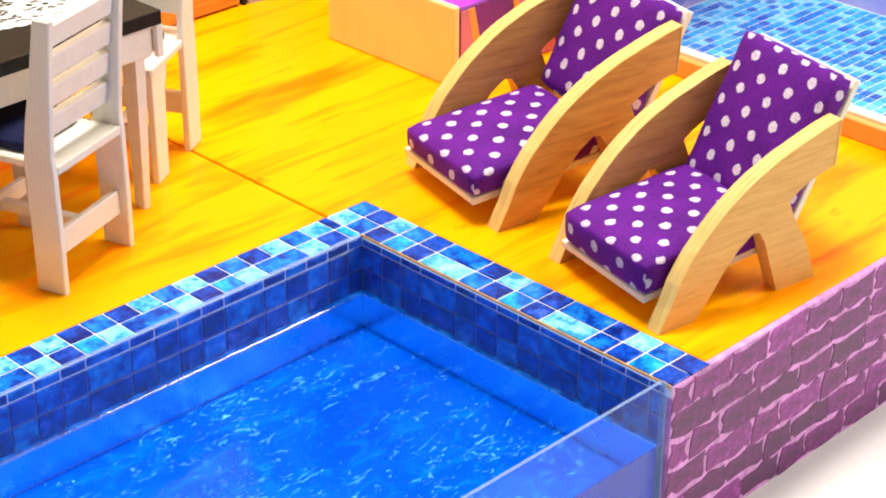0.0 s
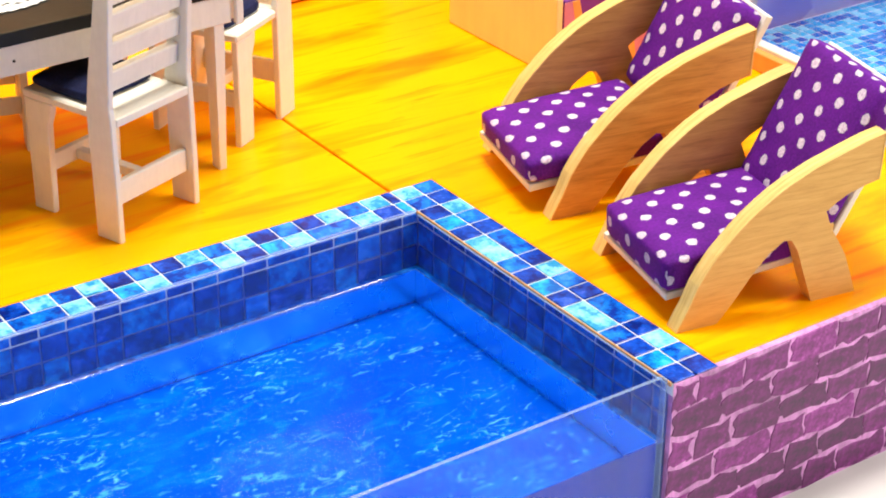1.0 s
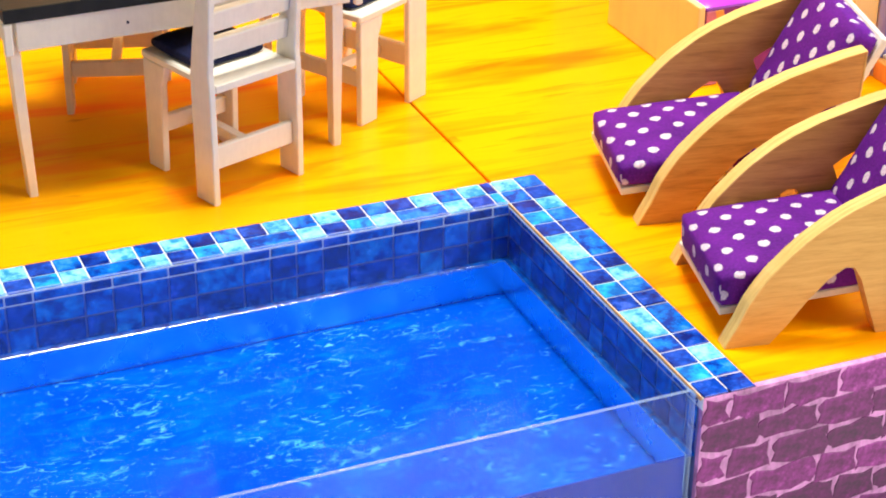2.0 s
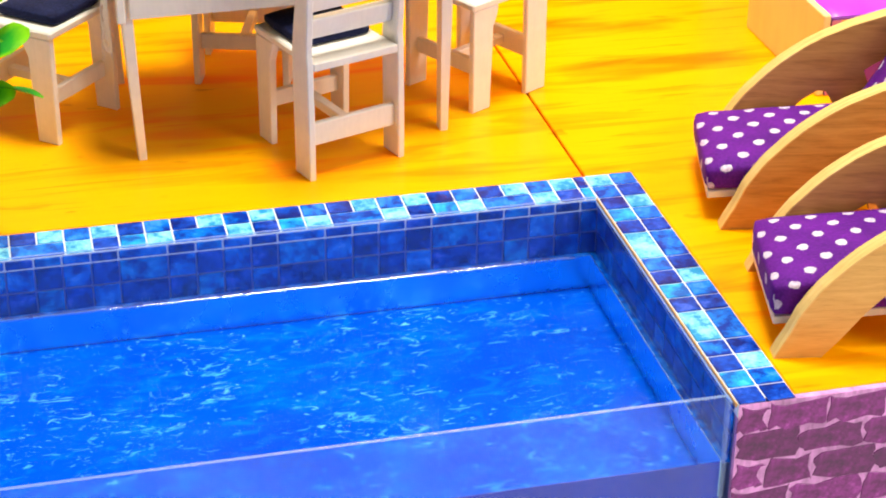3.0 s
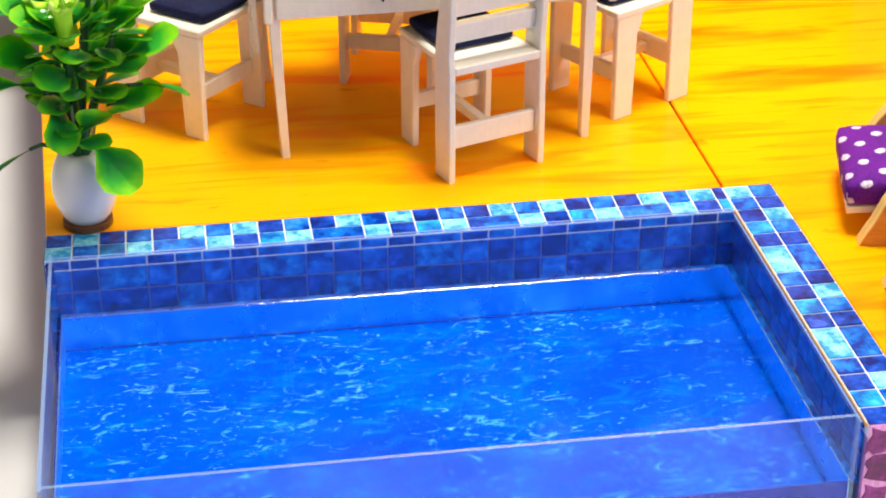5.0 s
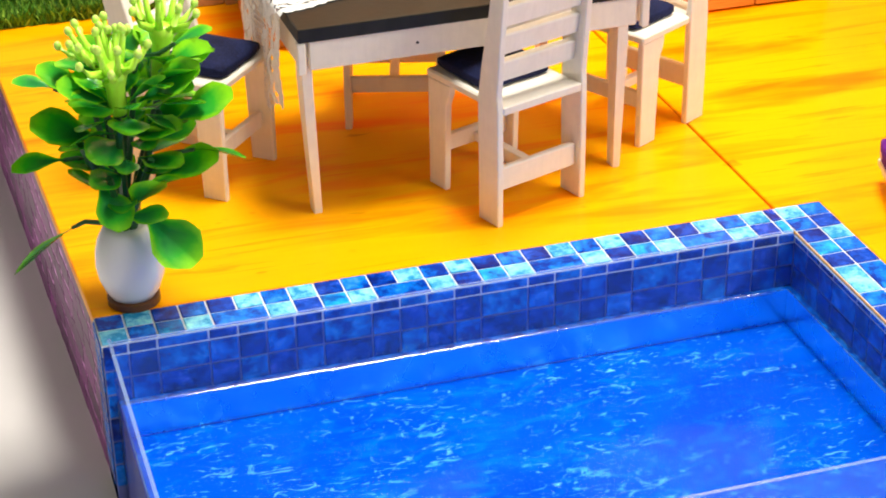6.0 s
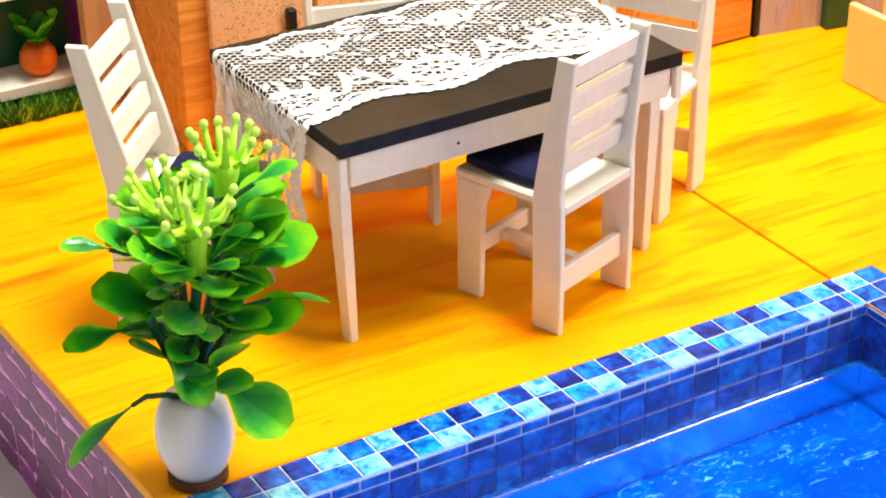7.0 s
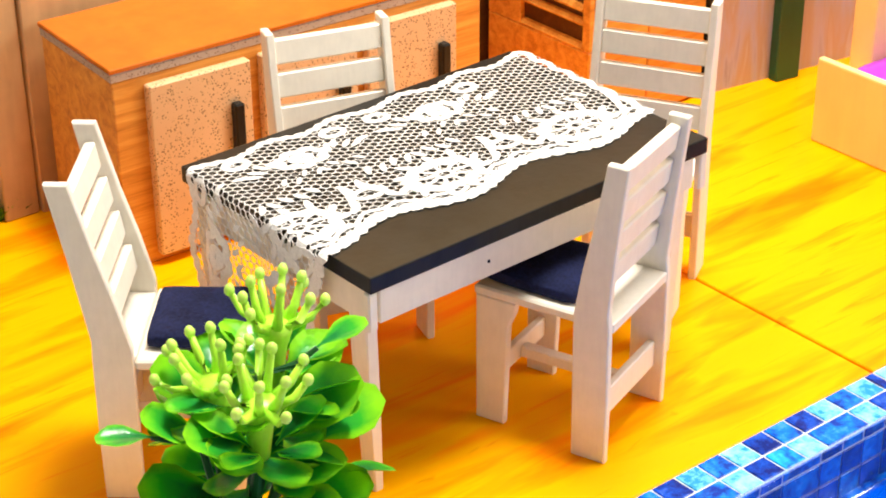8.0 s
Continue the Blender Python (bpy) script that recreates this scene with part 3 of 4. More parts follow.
def lace_pieces():
    """Hexagonal net cell by cell, with worked bands, flowers and sprigs over it; it lies on the top and drops over the end."""
    verts, faces = [], []
    pieces = [("net", verts, faces)]
    r = 0.165
    dx, dy = r * 1.5, r * math.sqrt(3)
    left_end = TX0 - 4.3

    def begin(name):
        nonlocal verts, faces
        verts, faces = [], []
        pieces.append((name, verts, faces))

    def laid(u, v, lift=0.0):
        over = TX0 - 0.06 - u
        if over <= 0:
            return u, v, TZ + 0.03 + lift + 0.02 * noise.noise(Vector((u, v, 0)))
        bend = min(over, 0.25)
        sway = 0.22 * math.sin(v * 1.7) * min(1, over / 3) + 0.15 * math.sin(v * 4.1 + 1) * min(1, over / 4)
        return TX0 - 0.08 - lift - bend * 0.35 - sway * 0.6 - 0.02 * over, v + 0.06 * over * math.sin(v), TZ + 0.03 - over + bend * 0.35

    def ribbon(points, width, closed=False):
        base, n = len(verts), len(points)
        for k, (u, v) in enumerate(points):
            p, q = points[k - 1 if k or closed else 0], points[(k + 1) % n if k < n - 1 or closed else k]
            a = Vector((q[0] - p[0], q[1] - p[1]))
            a = a.normalized() if a.length > 1e-9 else Vector((1, 0))
            w = width * (0.5 + 0.16 * noise.noise(Vector((u * 5, v * 5, 1))))
            verts.append(laid(u - a.y * w, v + a.x * w, 0.02))
            verts.append(laid(u + a.y * w, v - a.x * w, 0.02))
        for k in range(n if closed else n - 1):
            b = base + 2 * k
            c = base + 2 * ((k + 1) % n)
            faces.append((b, b + 1, c + 1, c))

    def ring(cx, cy, rx, ry, width, lobes=0, depth=0.0):
        ribbon([(cx + rx * (1 + depth * math.cos(lobes * a)) * math.cos(a), cy + ry * (1 + depth * math.cos(lobes * a)) * math.sin(a)) for a in [2 * math.pi * k / 40 for k in range(40)]], width, True)

    def petal(cx, cy, turn, length, width):
        """A solid almond-shaped patch of close stitches."""
        c, sn = math.cos(turn), math.sin(turn)
        base = len(verts)
        for k in range(7):
            t = k / 6
            w = 0.82 * width * math.sin(math.pi * (0.06 + 0.88 * t)) ** 0.7 / 2
            for side in (-1, 1):
                verts.append(laid(cx + t * length * c - side * w * sn, cy + t * length * sn + side * w * c, 0.025))
            if k:
                b = base + 2 * k
                faces.append((b - 2, b - 1, b + 1, b))

    for i in range(86):
        u = -5.45 - i * dx
        for j in range(34):
            v = 6.3 + j * dy + (dy / 2 if i % 2 else 0)
            if v < lace_front(u) + 0.1 or v > lace_back(u) - 0.1 or u < left_end + 0.6 * math.sin(v * 1.3):
                continue
            base = len(verts)
            fill = 0.865 + 0.04 * noise.noise(Vector((u * 0.9, v * 0.9, 5)))
            pull = 0.25 * noise.noise_vector(Vector((u * 1.1, v * 1.1, 9))).xy * r
            for scale in (1.0, fill):
                for k in range(6):
                    a = math.pi / 3 * k
                    verts.append(laid(u + pull.x + r * scale * math.cos(a), v + pull.y + r * scale * math.sin(a)))
            for k in range(6):
                n = (k + 1) % 6
                faces.append((base + k, base + n, base + 6 + n, base + 6 + k))
    steps = [-5.45 - 0.12 * k for k in range(155)]
    begin("scalloped_border")
    ribbon([(u, lace_front(u) + 0.16 + 0.07 * math.sin(u * 14)) for u in steps], 0.42)
    ribbon([(u, lace_front(u) + 0.58 + 0.1 * math.sin(u * 5)) for u in steps], 0.16)
    begin("back_border")
    ribbon([(u, lace_back(u) - 0.1 + 0.05 * math.sin(u * 14)) for u in steps], 0.26)
    begin("end_border")
    ribbon([(-5.5 + 0.1 * math.sin(v * 6), v) for v in [7.6 + 0.12 * k for k in range(56)]], 0.26)
    for n in range(-2, 3):
        cx = LOW_X + 0.25 + WAVE * n
        if cx < left_end + 1 or cx > -5.5:
            continue
        begin("flower_motif")
        ring(cx, 8.4, 1.25, 0.82, 0.42, 9, 0.06)
        ring(cx, 8.4, 0.3, 0.22, 0.16)
        for k in range(9):
            a = 2 * math.pi * k / 9
            ribbon([(cx + 0.32 * math.cos(a), 8.4 + 0.22 * math.sin(a)), (cx + 0.7 * math.cos(a + 0.1), 8.4 + 0.48 * math.sin(a + 0.1)), (cx + 1.1 * math.cos(a), 8.4 + 0.72 * math.sin(a))], 0.13)
        for k in range(11):
            a = 2 * math.pi * k / 11 + 0.2
            petal(cx + 1.3 * math.cos(a), 8.4 + 0.84 * math.sin(a), a + 0.5, 0.55 + 0.2 * (k % 2), 0.34)
        for side in (-1, 1):
            for k in range(5):
                petal(cx + side * (1.75 + 0.22 * k), 8.05 + 0.28 * k, math.pi / 2 - side * (0.9 - 0.3 * k), 0.7, 0.3)
            for k in range(4):
                petal(cx + side * (0.35 + 0.5 * k), 9.75 + 0.12 * (k % 2), side * 0.5 + math.pi / 2, 0.55, 0.28)
    for n in range(-3, 3):
        cx = LOW_X + 0.25 + WAVE * (n + 0.5)
        if cx < left_end + 1 or cx > -5.5:
            continue
        begin("leaf_motif")
        ring(cx, 12.2, 0.85, 0.5, 0.3, 7, 0.12)
        ring(cx, 12.2, 0.3, 0.18, 0.3)
        ring(cx + 0.2, 8.9, 0.55, 0.3, 0.22)
        for side in (-1, 1):
            for k in range(5):
                petal(cx + side * (0.95 + 0.27 * k), 12.0 + 0.16 * math.sin(1.7 * k), math.pi / 2 - side * (0.4 + 0.25 * k), 0.62, 0.27)
            for k in range(4):
                petal(cx + side * (0.25 + 0.45 * k), 10.9 + 0.2 * math.sin(2.1 * k), side * 0.7 + math.pi / 2, 0.45, 0.22)
            ring(cx + side * 1.9, 13.1, 0.4, 0.26, 0.24)
    return pieces


lace = thing("lace_table_runner", at(0, 0), "white floral lace runner hanging over the black tabletop", "table runner")
for name, points, quads in lace_pieces():
    me = bpy.data.meshes.new(name)
    me.from_pydata([(x * CM, y * CM, z * CM) for x, y, z in points], [], quads)
    me.materials.append(LACE)
    ob = new(name, me)
    ob.parent = lace
    ob.modifiers.new("thread", "SOLIDIFY").thickness = 0.0002

# ---------------------------------------------------------------- dining chairs
CHAIR_LABEL = "white painted wooden dining chair with a navy seat pad"


def chair(m, lean=0.0, d=4.85, f=1.86):
    """Origin on the floor under the middle of the back edge; it faces +y. lean: how far the top of the back is bent backwards; d: its depth; f: half the spread of its front legs."""
    c = thing("dining_chair", m, CHAIR_LABEL, "chair", "chairs round the table")
    w, s = 2.2, 4.95
    post = [(0.02, 0), (1.2, 0), (1.22, 2.0), (1.25, 4.3), (1.25, 5.15), (1.0, 6.7), (0.68, 8.2), (0.3, 10.4), (-0.4, 10.4), (-0.14, 8.0), (0.08, 5.4), (0.03, 4.9), (0.0, 2.0)]
    post = [(y - lean * max(0, z - 5.15) / 5.25, z * (1 + 0.07 * lean)) for y, z in post]
    for sx in (-1, 1):
        part("back_post", prism(post, sx * w - (0.29 if sx > 0 else 0), sx * w + (0.29 if sx < 0 else 0), "yz", 0.04), WHITE, c)
        leg = [(d - 1.02, 0), (d, 0), (d + 0.02, 4.6), (d - 1.42, 4.6), (d - 1.36, 4.2), (d - 1.15, 3.7), (d - 1.1, 2.2)]
        part("front_leg", prism(leg, sx * f - (0.3 if sx > 0 else 0), sx * f + (0.3 if sx < 0 else 0), "yz", 0.04), WHITE, c)
    part("seat", box(-f - 0.03, 1.28, s - 0.34, f + 0.03, d + 0.08, s, 0.07), WHITE, c)
    part("seat_rear", box(-w + 0.3, 0.02, s - 0.34, w - 0.3, 1.27, s, 0.04), WHITE, c)
    for k in range(4):
        z = 6.22 + 1.16 * k
        bm = box(-w + 0.28, -0.18, -0.43, w - 0.28, 0.18, 0.43, 0.05)
        bmesh.ops.rotate(bm, verts=bm.verts, matrix=Matrix.Rotation(0.15, 3, "X"))
        bmesh.ops.translate(bm, verts=bm.verts, vec=(0, 0.64 - 0.15 * (z - 6) - lean * (z - 5.15) / 5.25, z))
        part("back_slat", bm, WHITE, c)
    part("rear_stretcher", box(-w + 0.3, 0.3, 1.35, w - 0.3, 0.58, 2.3), WHITE, c)
    part("front_stretcher", box(-f + 0.3, d - 0.7, 1.5, f - 0.3, d - 0.42, 2.2), WHITE, c)
    part("middle_stretcher", box(-0.2, 0.6, 1.6, 0.2, d - 0.72, 2.0), WHITE, c)
    part("seat_pad", cushion(-1.6, 1.5, s + 0.01, 1.6, d - 0.1, s + 0.5, 0.12, 0.2), NAVY, c, "navy velvet seat pad", smooth=True)
    return c


chair(at(-10.62, 2.6, 0, 19.7))
chair(at(-2.13, 10.73, 0, 120), 0.0, 4.35, 2.14)
chair(at(-24.2, 11.95, 0, -131), 0.45, 4.55, 2.14)
chair(at(-12.65, 16.1, 0, 163), 0.0, 4.5, 2.1)

# ---------------------------------------------------------------- sun loungers
ARC_OUT = [(0.2, 0.42), (0.43, 0.85), (0.58, 1.22), (0.76, 1.65), (1.06, 2.14), (1.42, 2.64), (2.14, 3.4), (2.6, 3.82), (3.11, 4.2), (3.6, 4.53), (4.12, 4.82), (5.15, 5.27), (6.4, 5.68), (7.2, 5.92), (7.88, 6.1)]
ARC_IN = [(7.8, 4.33), (7.2, 4.2), (6.6, 4.02), (6.1, 3.76), (5.75, 3.5), (6.0, 2.85), (6.4, 2.2), (6.75, 1.6), (7.1, 0.7), (7.34, 0), (5.5, 0), (5.28, 0.6), (5.06, 1.2), (4.7, 2.2), (4.4, 2.66), (4.08, 2.7), (3.5, 2.3), (2.84, 1.57), (2.2, 0.7), (1.6, 0)]
SKEW = 0.055


def lounger(m, ahead=0.0, veneer=OAK, sink=0.0, tall=6.0):
    """Origin at the front foot of its right side; it reaches back along +x and its width runs to +y. ahead: how far the seat juts out; sink: how far its cushion is pressed flat; tall: the length of its back."""
    g = thing("sun_lounger", m, "arched plywood sun lounger with purple polka-dot cushions", "lounger", "loungers beside the pool")
    for y, back in ((0.0, 0.0), (5.95, 0.32)):
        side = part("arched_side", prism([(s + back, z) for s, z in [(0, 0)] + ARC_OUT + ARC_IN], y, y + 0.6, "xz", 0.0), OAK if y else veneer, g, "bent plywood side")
        bm = bmesh.new()
        rim = [(s + back, z) for s, z in [(0, 0)] + ARC_OUT + ARC_IN[:1]]
        rows = []
        for i, (s, z) in enumerate(rim):
            p, q = rim[max(i - 1, 0)], rim[min(i + 1, len(rim) - 1)]
            n = Vector((-(q[1] - p[1]), q[0] - p[0]))
            n = n.normalized() * 0.035
            rows.append([bm.verts.new((s + n.x, y - 0.02, z + n.y)), bm.verts.new((s + n.x, y + 0.62, z + n.y)),
                         bm.verts.new((s - n.x * 0.4, y + 0.62, z - n.y * 0.4)), bm.verts.new((s - n.x * 0.4, y - 0.02, z - n.y * 0.4))])
        for a, b in zip(rows, rows[1:]):
            for k in range(4):
                bm.faces.new((a[k], a[(k + 1) % 4], b[(k + 1) % 4], b[k]))
        bm.faces.new(rows[0])
        bm.faces.new(rows[-1][::-1])
        part("edge_band", bm, PLY, side, "pale plywood edge")
    tilt = Matrix.Rotation(-0.07, 3, "Y")
    lean = Matrix.Rotation(math.radians(-62), 3, "Y")
    for name, bm, mat, label, turn, place in (
            ("seat_board", box(0, 1.0, 0, 6.2, 5.93, 0.3, 0.04), WHITE, "white seat board", tilt, (0.05 - ahead, 0, 0.72)),
            ("seat_cushion", cushion(-0.08, 0.8, 0.31, 5.9, 5.75, 1.68 - sink, 0.2, 0.3, 9), DOTS, "purple cushion with white dots", tilt, (0.05 - ahead, 0, 0.72)),
            ("back_board", box(0, 0.64, -0.3, tall + 0.05, 5.85, -0.01, 0.04), WHITE, "white back board", lean, (6.28, 0, 1.73)),
            ("back_cushion", cushion(0.2, 0.64, 0.0, tall, 5.72, 1.12, 0.15, 0.27, 9), DOTS, "purple cushion with white dots", lean, (6.28, 0, 1.73))):
        bmesh.ops.rotate(bm, verts=bm.verts, matrix=turn)
        bmesh.ops.translate(bm, verts=bm.verts, vec=place)
        for v in bm.verts:
            v.co.x += SKEW * v.co.y
        part(name, bm, mat, g, label, smooth="cushion" in name)
    part("cross_bar", box(6.2, 0.6, 2.2, 6.6, 5.95, 2.6), ARC, g)
    return g


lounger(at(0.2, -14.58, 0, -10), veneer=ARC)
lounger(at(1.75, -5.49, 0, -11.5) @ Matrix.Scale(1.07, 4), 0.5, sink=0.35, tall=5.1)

# ---------------------------------------------------------------- potted plant
VASE = (-26.9, 0.75)
plant = thing("potted_plant", at(*VASE), "green plastic plant in a white egg-shaped vase", "plant")
part("base_ring", lathe([(0.8, 0), (0.95, 0.05), (0.95, 0.3), (0.85, 0.34)]), DARK_WOOD, plant, "dark wooden base ring")
part("vase", lathe([(0.78, 0.3), (0.98, 0.62), (1.16, 1.1), (1.24, 1.6), (1.22, 2.1), (1.1, 2.6), (0.9, 3.0), (0.72, 3.15), (0.6, 3.1)]), CERAMIC, plant, "white glazed vase", smooth=True)


def leaf_mesh(length, width, cup, curl):
    """A spoon-shaped leaf along +x, thick plastic, with a blunt toothed tip."""
    bm = bmesh.new()
    uv = bm.loops.layers.uv.new("UVMap")
    shape = [0.10, 0.16, 0.38, 0.66, 0.88, 1.0, 0.96, 0.74, 0.30]
    rows, where = [], {}
    for i, w in enumerate(shape):
        t = i / (len(shape) - 1)
        row = []
        for j in range(5):
            a = j / 2 - 1
            tooth = 0.05 * ((i + 1) % 2) if abs(a) == 1 and i > 3 else 0
            v = bm.verts.new((t * length, a * width / 2 * (w + tooth), cup * (a * a) * w + curl * t * t - 0.06 * (1 - abs(a)) * w))
            where[v] = (j / 4, t)
            row.append(v)
        rows.append(row)
    for a, b in zip(rows, rows[1:]):
        for j in range(4):
            bm.faces.new((a[j], b[j], b[j + 1], a[j + 1]))
    for f in bm.faces:
        for loop in f.loops:
            loop[uv].uv = where[loop.vert]
    bmesh.ops.solidify(bm, geom=list(bm.faces), thickness=0.06)
    return to_mesh("leaf", bm, LEAF, True)


LEAVES = [leaf_mesh(2.25, 1.55, 0.12, -0.25), leaf_mesh(1.95, 1.4, 0.16, 0.1), leaf_mesh(2.0, 1.15, 0.1, -0.45)]
rng = random.Random(7)


def put_leaf(x, y, z, heading, pitch, size=1.0, roll=0.0, kind=None):
    ob = new("leaf", LEAVES[rng.randrange(3) if kind is None else kind])
    ob.parent = plant
    ob.matrix_basis = Matrix.LocRotScale(Vector((x, y, z)) * CM, Euler([radians(a) for a in (roll, -pitch, heading)]), Vector((size, size, size)))


for tx, ty, tz in ((2.0, 0.7, 8.8), (-0.1, -1.5, 8.3), (-0.3, 0.2, 8.0), (1.4, -0.7, 7.6), (-1.5, -0.3, 7.2), (0.5, 1.3, 8.0), (0.9, -1.4, 6.2), (-0.6, -1.6, 5.8)):
    a = [Vector((tx * 0.1, ty * 0.1, 2.7)), Vector((tx * 0.3, ty * 0.3, 2.7 + (tz - 2.7) * 0.35)), Vector((tx * 0.7, ty * 0.7, 2.7 + (tz - 2.7) * 0.7)), Vector((tx, ty, tz))]
    part("stem", tube(a, (0.2, 0.17, 0.15, 0.12)), STEM, plant)
# whorls of leaves up the bush
for ring, (z, reach, count, pitch) in enumerate(((4.6, 0.35, 4, 30), (5.3, 0.45, 5, 24), (6.0, 0.55, 6, 22), (6.7, 0.6, 8, 20), (7.4, 0.75, 9, 20), (8.1, 0.85, 9, 24), (8.8, 0.85, 8, 34))):
    for k in range(count):
        turn = 360 * k / count + 31 * ring + rng.uniform(-16, 16)
        c, s = math.cos(radians(turn)), math.sin(radians(turn))
        shift = 0.16 * (z - 4)
        put_leaf(reach * c + shift, reach * s - 0.1, z + rng.uniform(-0.3, 0.3), turn + rng.uniform(-18, 18), pitch + rng.uniform(-12, 12), rng.uniform(0.78, 1.0), rng.uniform(-35, 35))
# single leaves that stand out: foot, heading, rise, length, roll
for x, y, z, heading, rise, length, roll in (
        (-0.9, -0.8, 5.3, -68, -36, 1.7, 10), (0.1, -1.1, 4.3, -44, 51, 1.7, -35), (-0.2, -1.1, 4.0, -36, 14, 1.5, 10), (1.1, -0.7, 5.2, -23, 25, 2.1, 20),
        (1.9, -0.4, 7.0, -21, 32, 2.1, 25), (0.7, -0.9, 8.1, -27, 37, 2.3, 25), (0.3, -1.1, 7.0, -41, 24, 1.8, 15), (-0.6, -0.6, 6.8, -179, 26, 2.2, -25),
        (-0.8, -0.2, 8.3, 180, 40, 1.8, -20), (0.0, -1.0, 8.3, -171, 30, 1.9, -25)):
    put_leaf(x, y, z, heading, rise, length / 2.0, roll, 0)
# the long drooping leaves at the vase's mouth and the outermost sprigs
put_leaf(0.5, -0.9, 3.9, -52, -26, 1.15, 35, 0)
part("stem", tube([(0.2, -0.2, 2.9), (0.35, -0.5, 3.7), (0.53, -0.95, 3.88)], (0.11, 0.1, 0.08)), STEM, plant)
for heading, reach, z, rise, fall in ((178, 1.9, 3.35, -4, -28), (176, 1.9, 5.8, 4, 6), (166, 2.0, 8.1, 16, 24), (-16, 2.6, 5.8, 10, 2), (-24, 2.3, 9.6, 24, 34)):
    c, s = math.cos(radians(heading)), math.sin(radians(heading))
    part("stem", tube([(0.1 * c, 0.1 * s, min(z, 4.5) - 0.4), (reach * 0.4 * c, reach * 0.4 * s, z - 0.05), (reach * 0.75 * c, reach * 0.75 * s, z + 0.1), (reach * c, reach * s, z + 0.02 * rise)], (0.11, 0.1, 0.09, 0.07)), STEM, plant)
    put_leaf(reach * c * 0.98, reach * s * 0.98, z + 0.02 * rise, heading, fall, 1.15 if z < 4 else 0.9 if z < 7 else 0.7, rng.uniform(-20, 20), 0 if z < 4 else 2)


def flower(x, y, z, lean, heading, count):
    """A spray of thick knobbed lime filaments on a stout stalk."""
    f = part("flower", tube([(0, 0, -1.7), (0, 0, -0.6), (0, 0, -0.25), (0, 0, 0.05), (0, 0, 0.2)], (0.3, 0.33, 0.42, 0.5, 0.3), 11), LIME, plant, "lime green plastic flower", smooth=True)
    f.matrix_basis = Matrix.Translation(Vector((x, y, z)) * CM) @ pose(0, 0, 0, 0, lean, heading)
    for k in range(count):
        a = 2 * math.pi * k / count + 0.2 * math.sin(5 * k)
        out, up = ((1.2, 0.7), (0.65, 1.2), (1.0, 0.95))[k % 3]
        c, s = math.cos(a), math.sin(a)
        part("filament", tube([(0.3 * c, 0.3 * s, 0.0), (out * 0.75 * c, out * 0.75 * s, up * 0.4), (out * c, out * s, up)], (0.17, 0.115, 0.09), 7), LIME, f, smooth=True)
        bm = bmesh.new()
        bmesh.ops.create_uvsphere(bm, u_segments=9, v_segments=7, radius=0.14)
        bmesh.ops.scale(bm, verts=bm.verts, vec=(1, 1, 1.25))
        bmesh.ops.translate(bm, verts=bm.verts, vec=(out * c * 1.03, out * s * 1.03, up + 0.08))
        part("knob", bm, LIME_TIP, f, smooth=True)
    for k in range(5):
        turn = heading + 72 * k + 20
        put_leaf(x + 0.3 * math.cos(radians(turn)), y + 0.3 * math.sin(radians(turn)), z - 1.25, turn, 34 + 12 * (k % 2), 0.8, 0, 2)


flower(1.95, 0.7, 10.0, 8, 20, 11)
flower(-0.3, 0.2, 9.4, 14, 160, 11)
flower(-0.1, -1.7, 9.7, 14, -100, 11)

# ---------------------------------------------------------------- house front behind the deck
counter = thing("kitchen_counter", at(-17.7, 22.1, 0, -3), "pine kitchen counter with speckled doors and a glossy orange top", "counter")
part("body", box(0, 0.0, 0, 16.3, 5.6, 7.55, 0.05), PINE, counter)
part("worktop", box(-0.1, -0.08, 7.9, 16.35, 5.65, 8.1, 0.04), ORANGE_TOP, counter, "glossy orange worktop")
part("worktop_core", box(-0.06, -0.05, 7.56, 16.3, 5.6, 7.88, 0.03), CHIP, counter, "speckled grey board edge")
for u in (1.2, 5.9, 10.6):
    door = part("door", box(u, -0.45, 0.4, u + 4.2, -0.02, 7.25, 0.06), SPECK, counter, "speckled beige door")
    part("handle", box(u + 3.25, -0.85, 3.9, u + 3.65, -0.45, 5.8, 0.06), BLACK, door, "black bar handle")

structure("wall_kitchen", box(-17.9, 28.2, 0, 6, 28.8, 26, 0.05), TAN, "tan wall panel behind the counter", "wall")
structure("wall_kitchen_side", box(-19.4, 28.4, 0, -17.95, 29.2, 26, 0.05), TAN, "tan wall panel beside the counter", "wall")
structure("wall_recess", box(-1.2, 26.6, 0, 10.2, 27.2, 26, 0.05), DARK_WOOD, "dark wooden panel beside the counter", "wall")
press = thing("wooden_cupboard", at(3.1, 19.65), "orange wooden cupboard with a dark recessed side panel", "cupboard")
part("body", box(0.3, 0.3, 0, 6.9, 6.4, 20, 0.03), DARK_WOOD, press)
part("side_lower_rail", box(0, 0.0, 0.1, 0.29, 6.4, 3.8, 0.05), PINE, press)
part("side_front_stile", box(0, 0.0, 3.82, 0.29, 0.45, 20, 0.04), PINE, press)
part("side_back_stile", box(0, 4.3, 3.82, 0.29, 6.4, 20, 0.04), PINE, press)
for z in (3.82, 4.9, 5.5):
    part("moulding", prism([(0.02, z), (0.0, z + 0.08), (0.12, z + 0.24), (0.28, z + 0.26), (0.28, z)], 0.47, 4.28, "xz", 0), PINE, press)
part("front_leaf", box(0.31, -0.06, 0.1, 3.4, 0.28, 20, 0.05), PINE, press)
part("front_leaf", box(3.46, -0.06, 0.1, 6.85, 0.28, 20, 0.05), PINE, press)
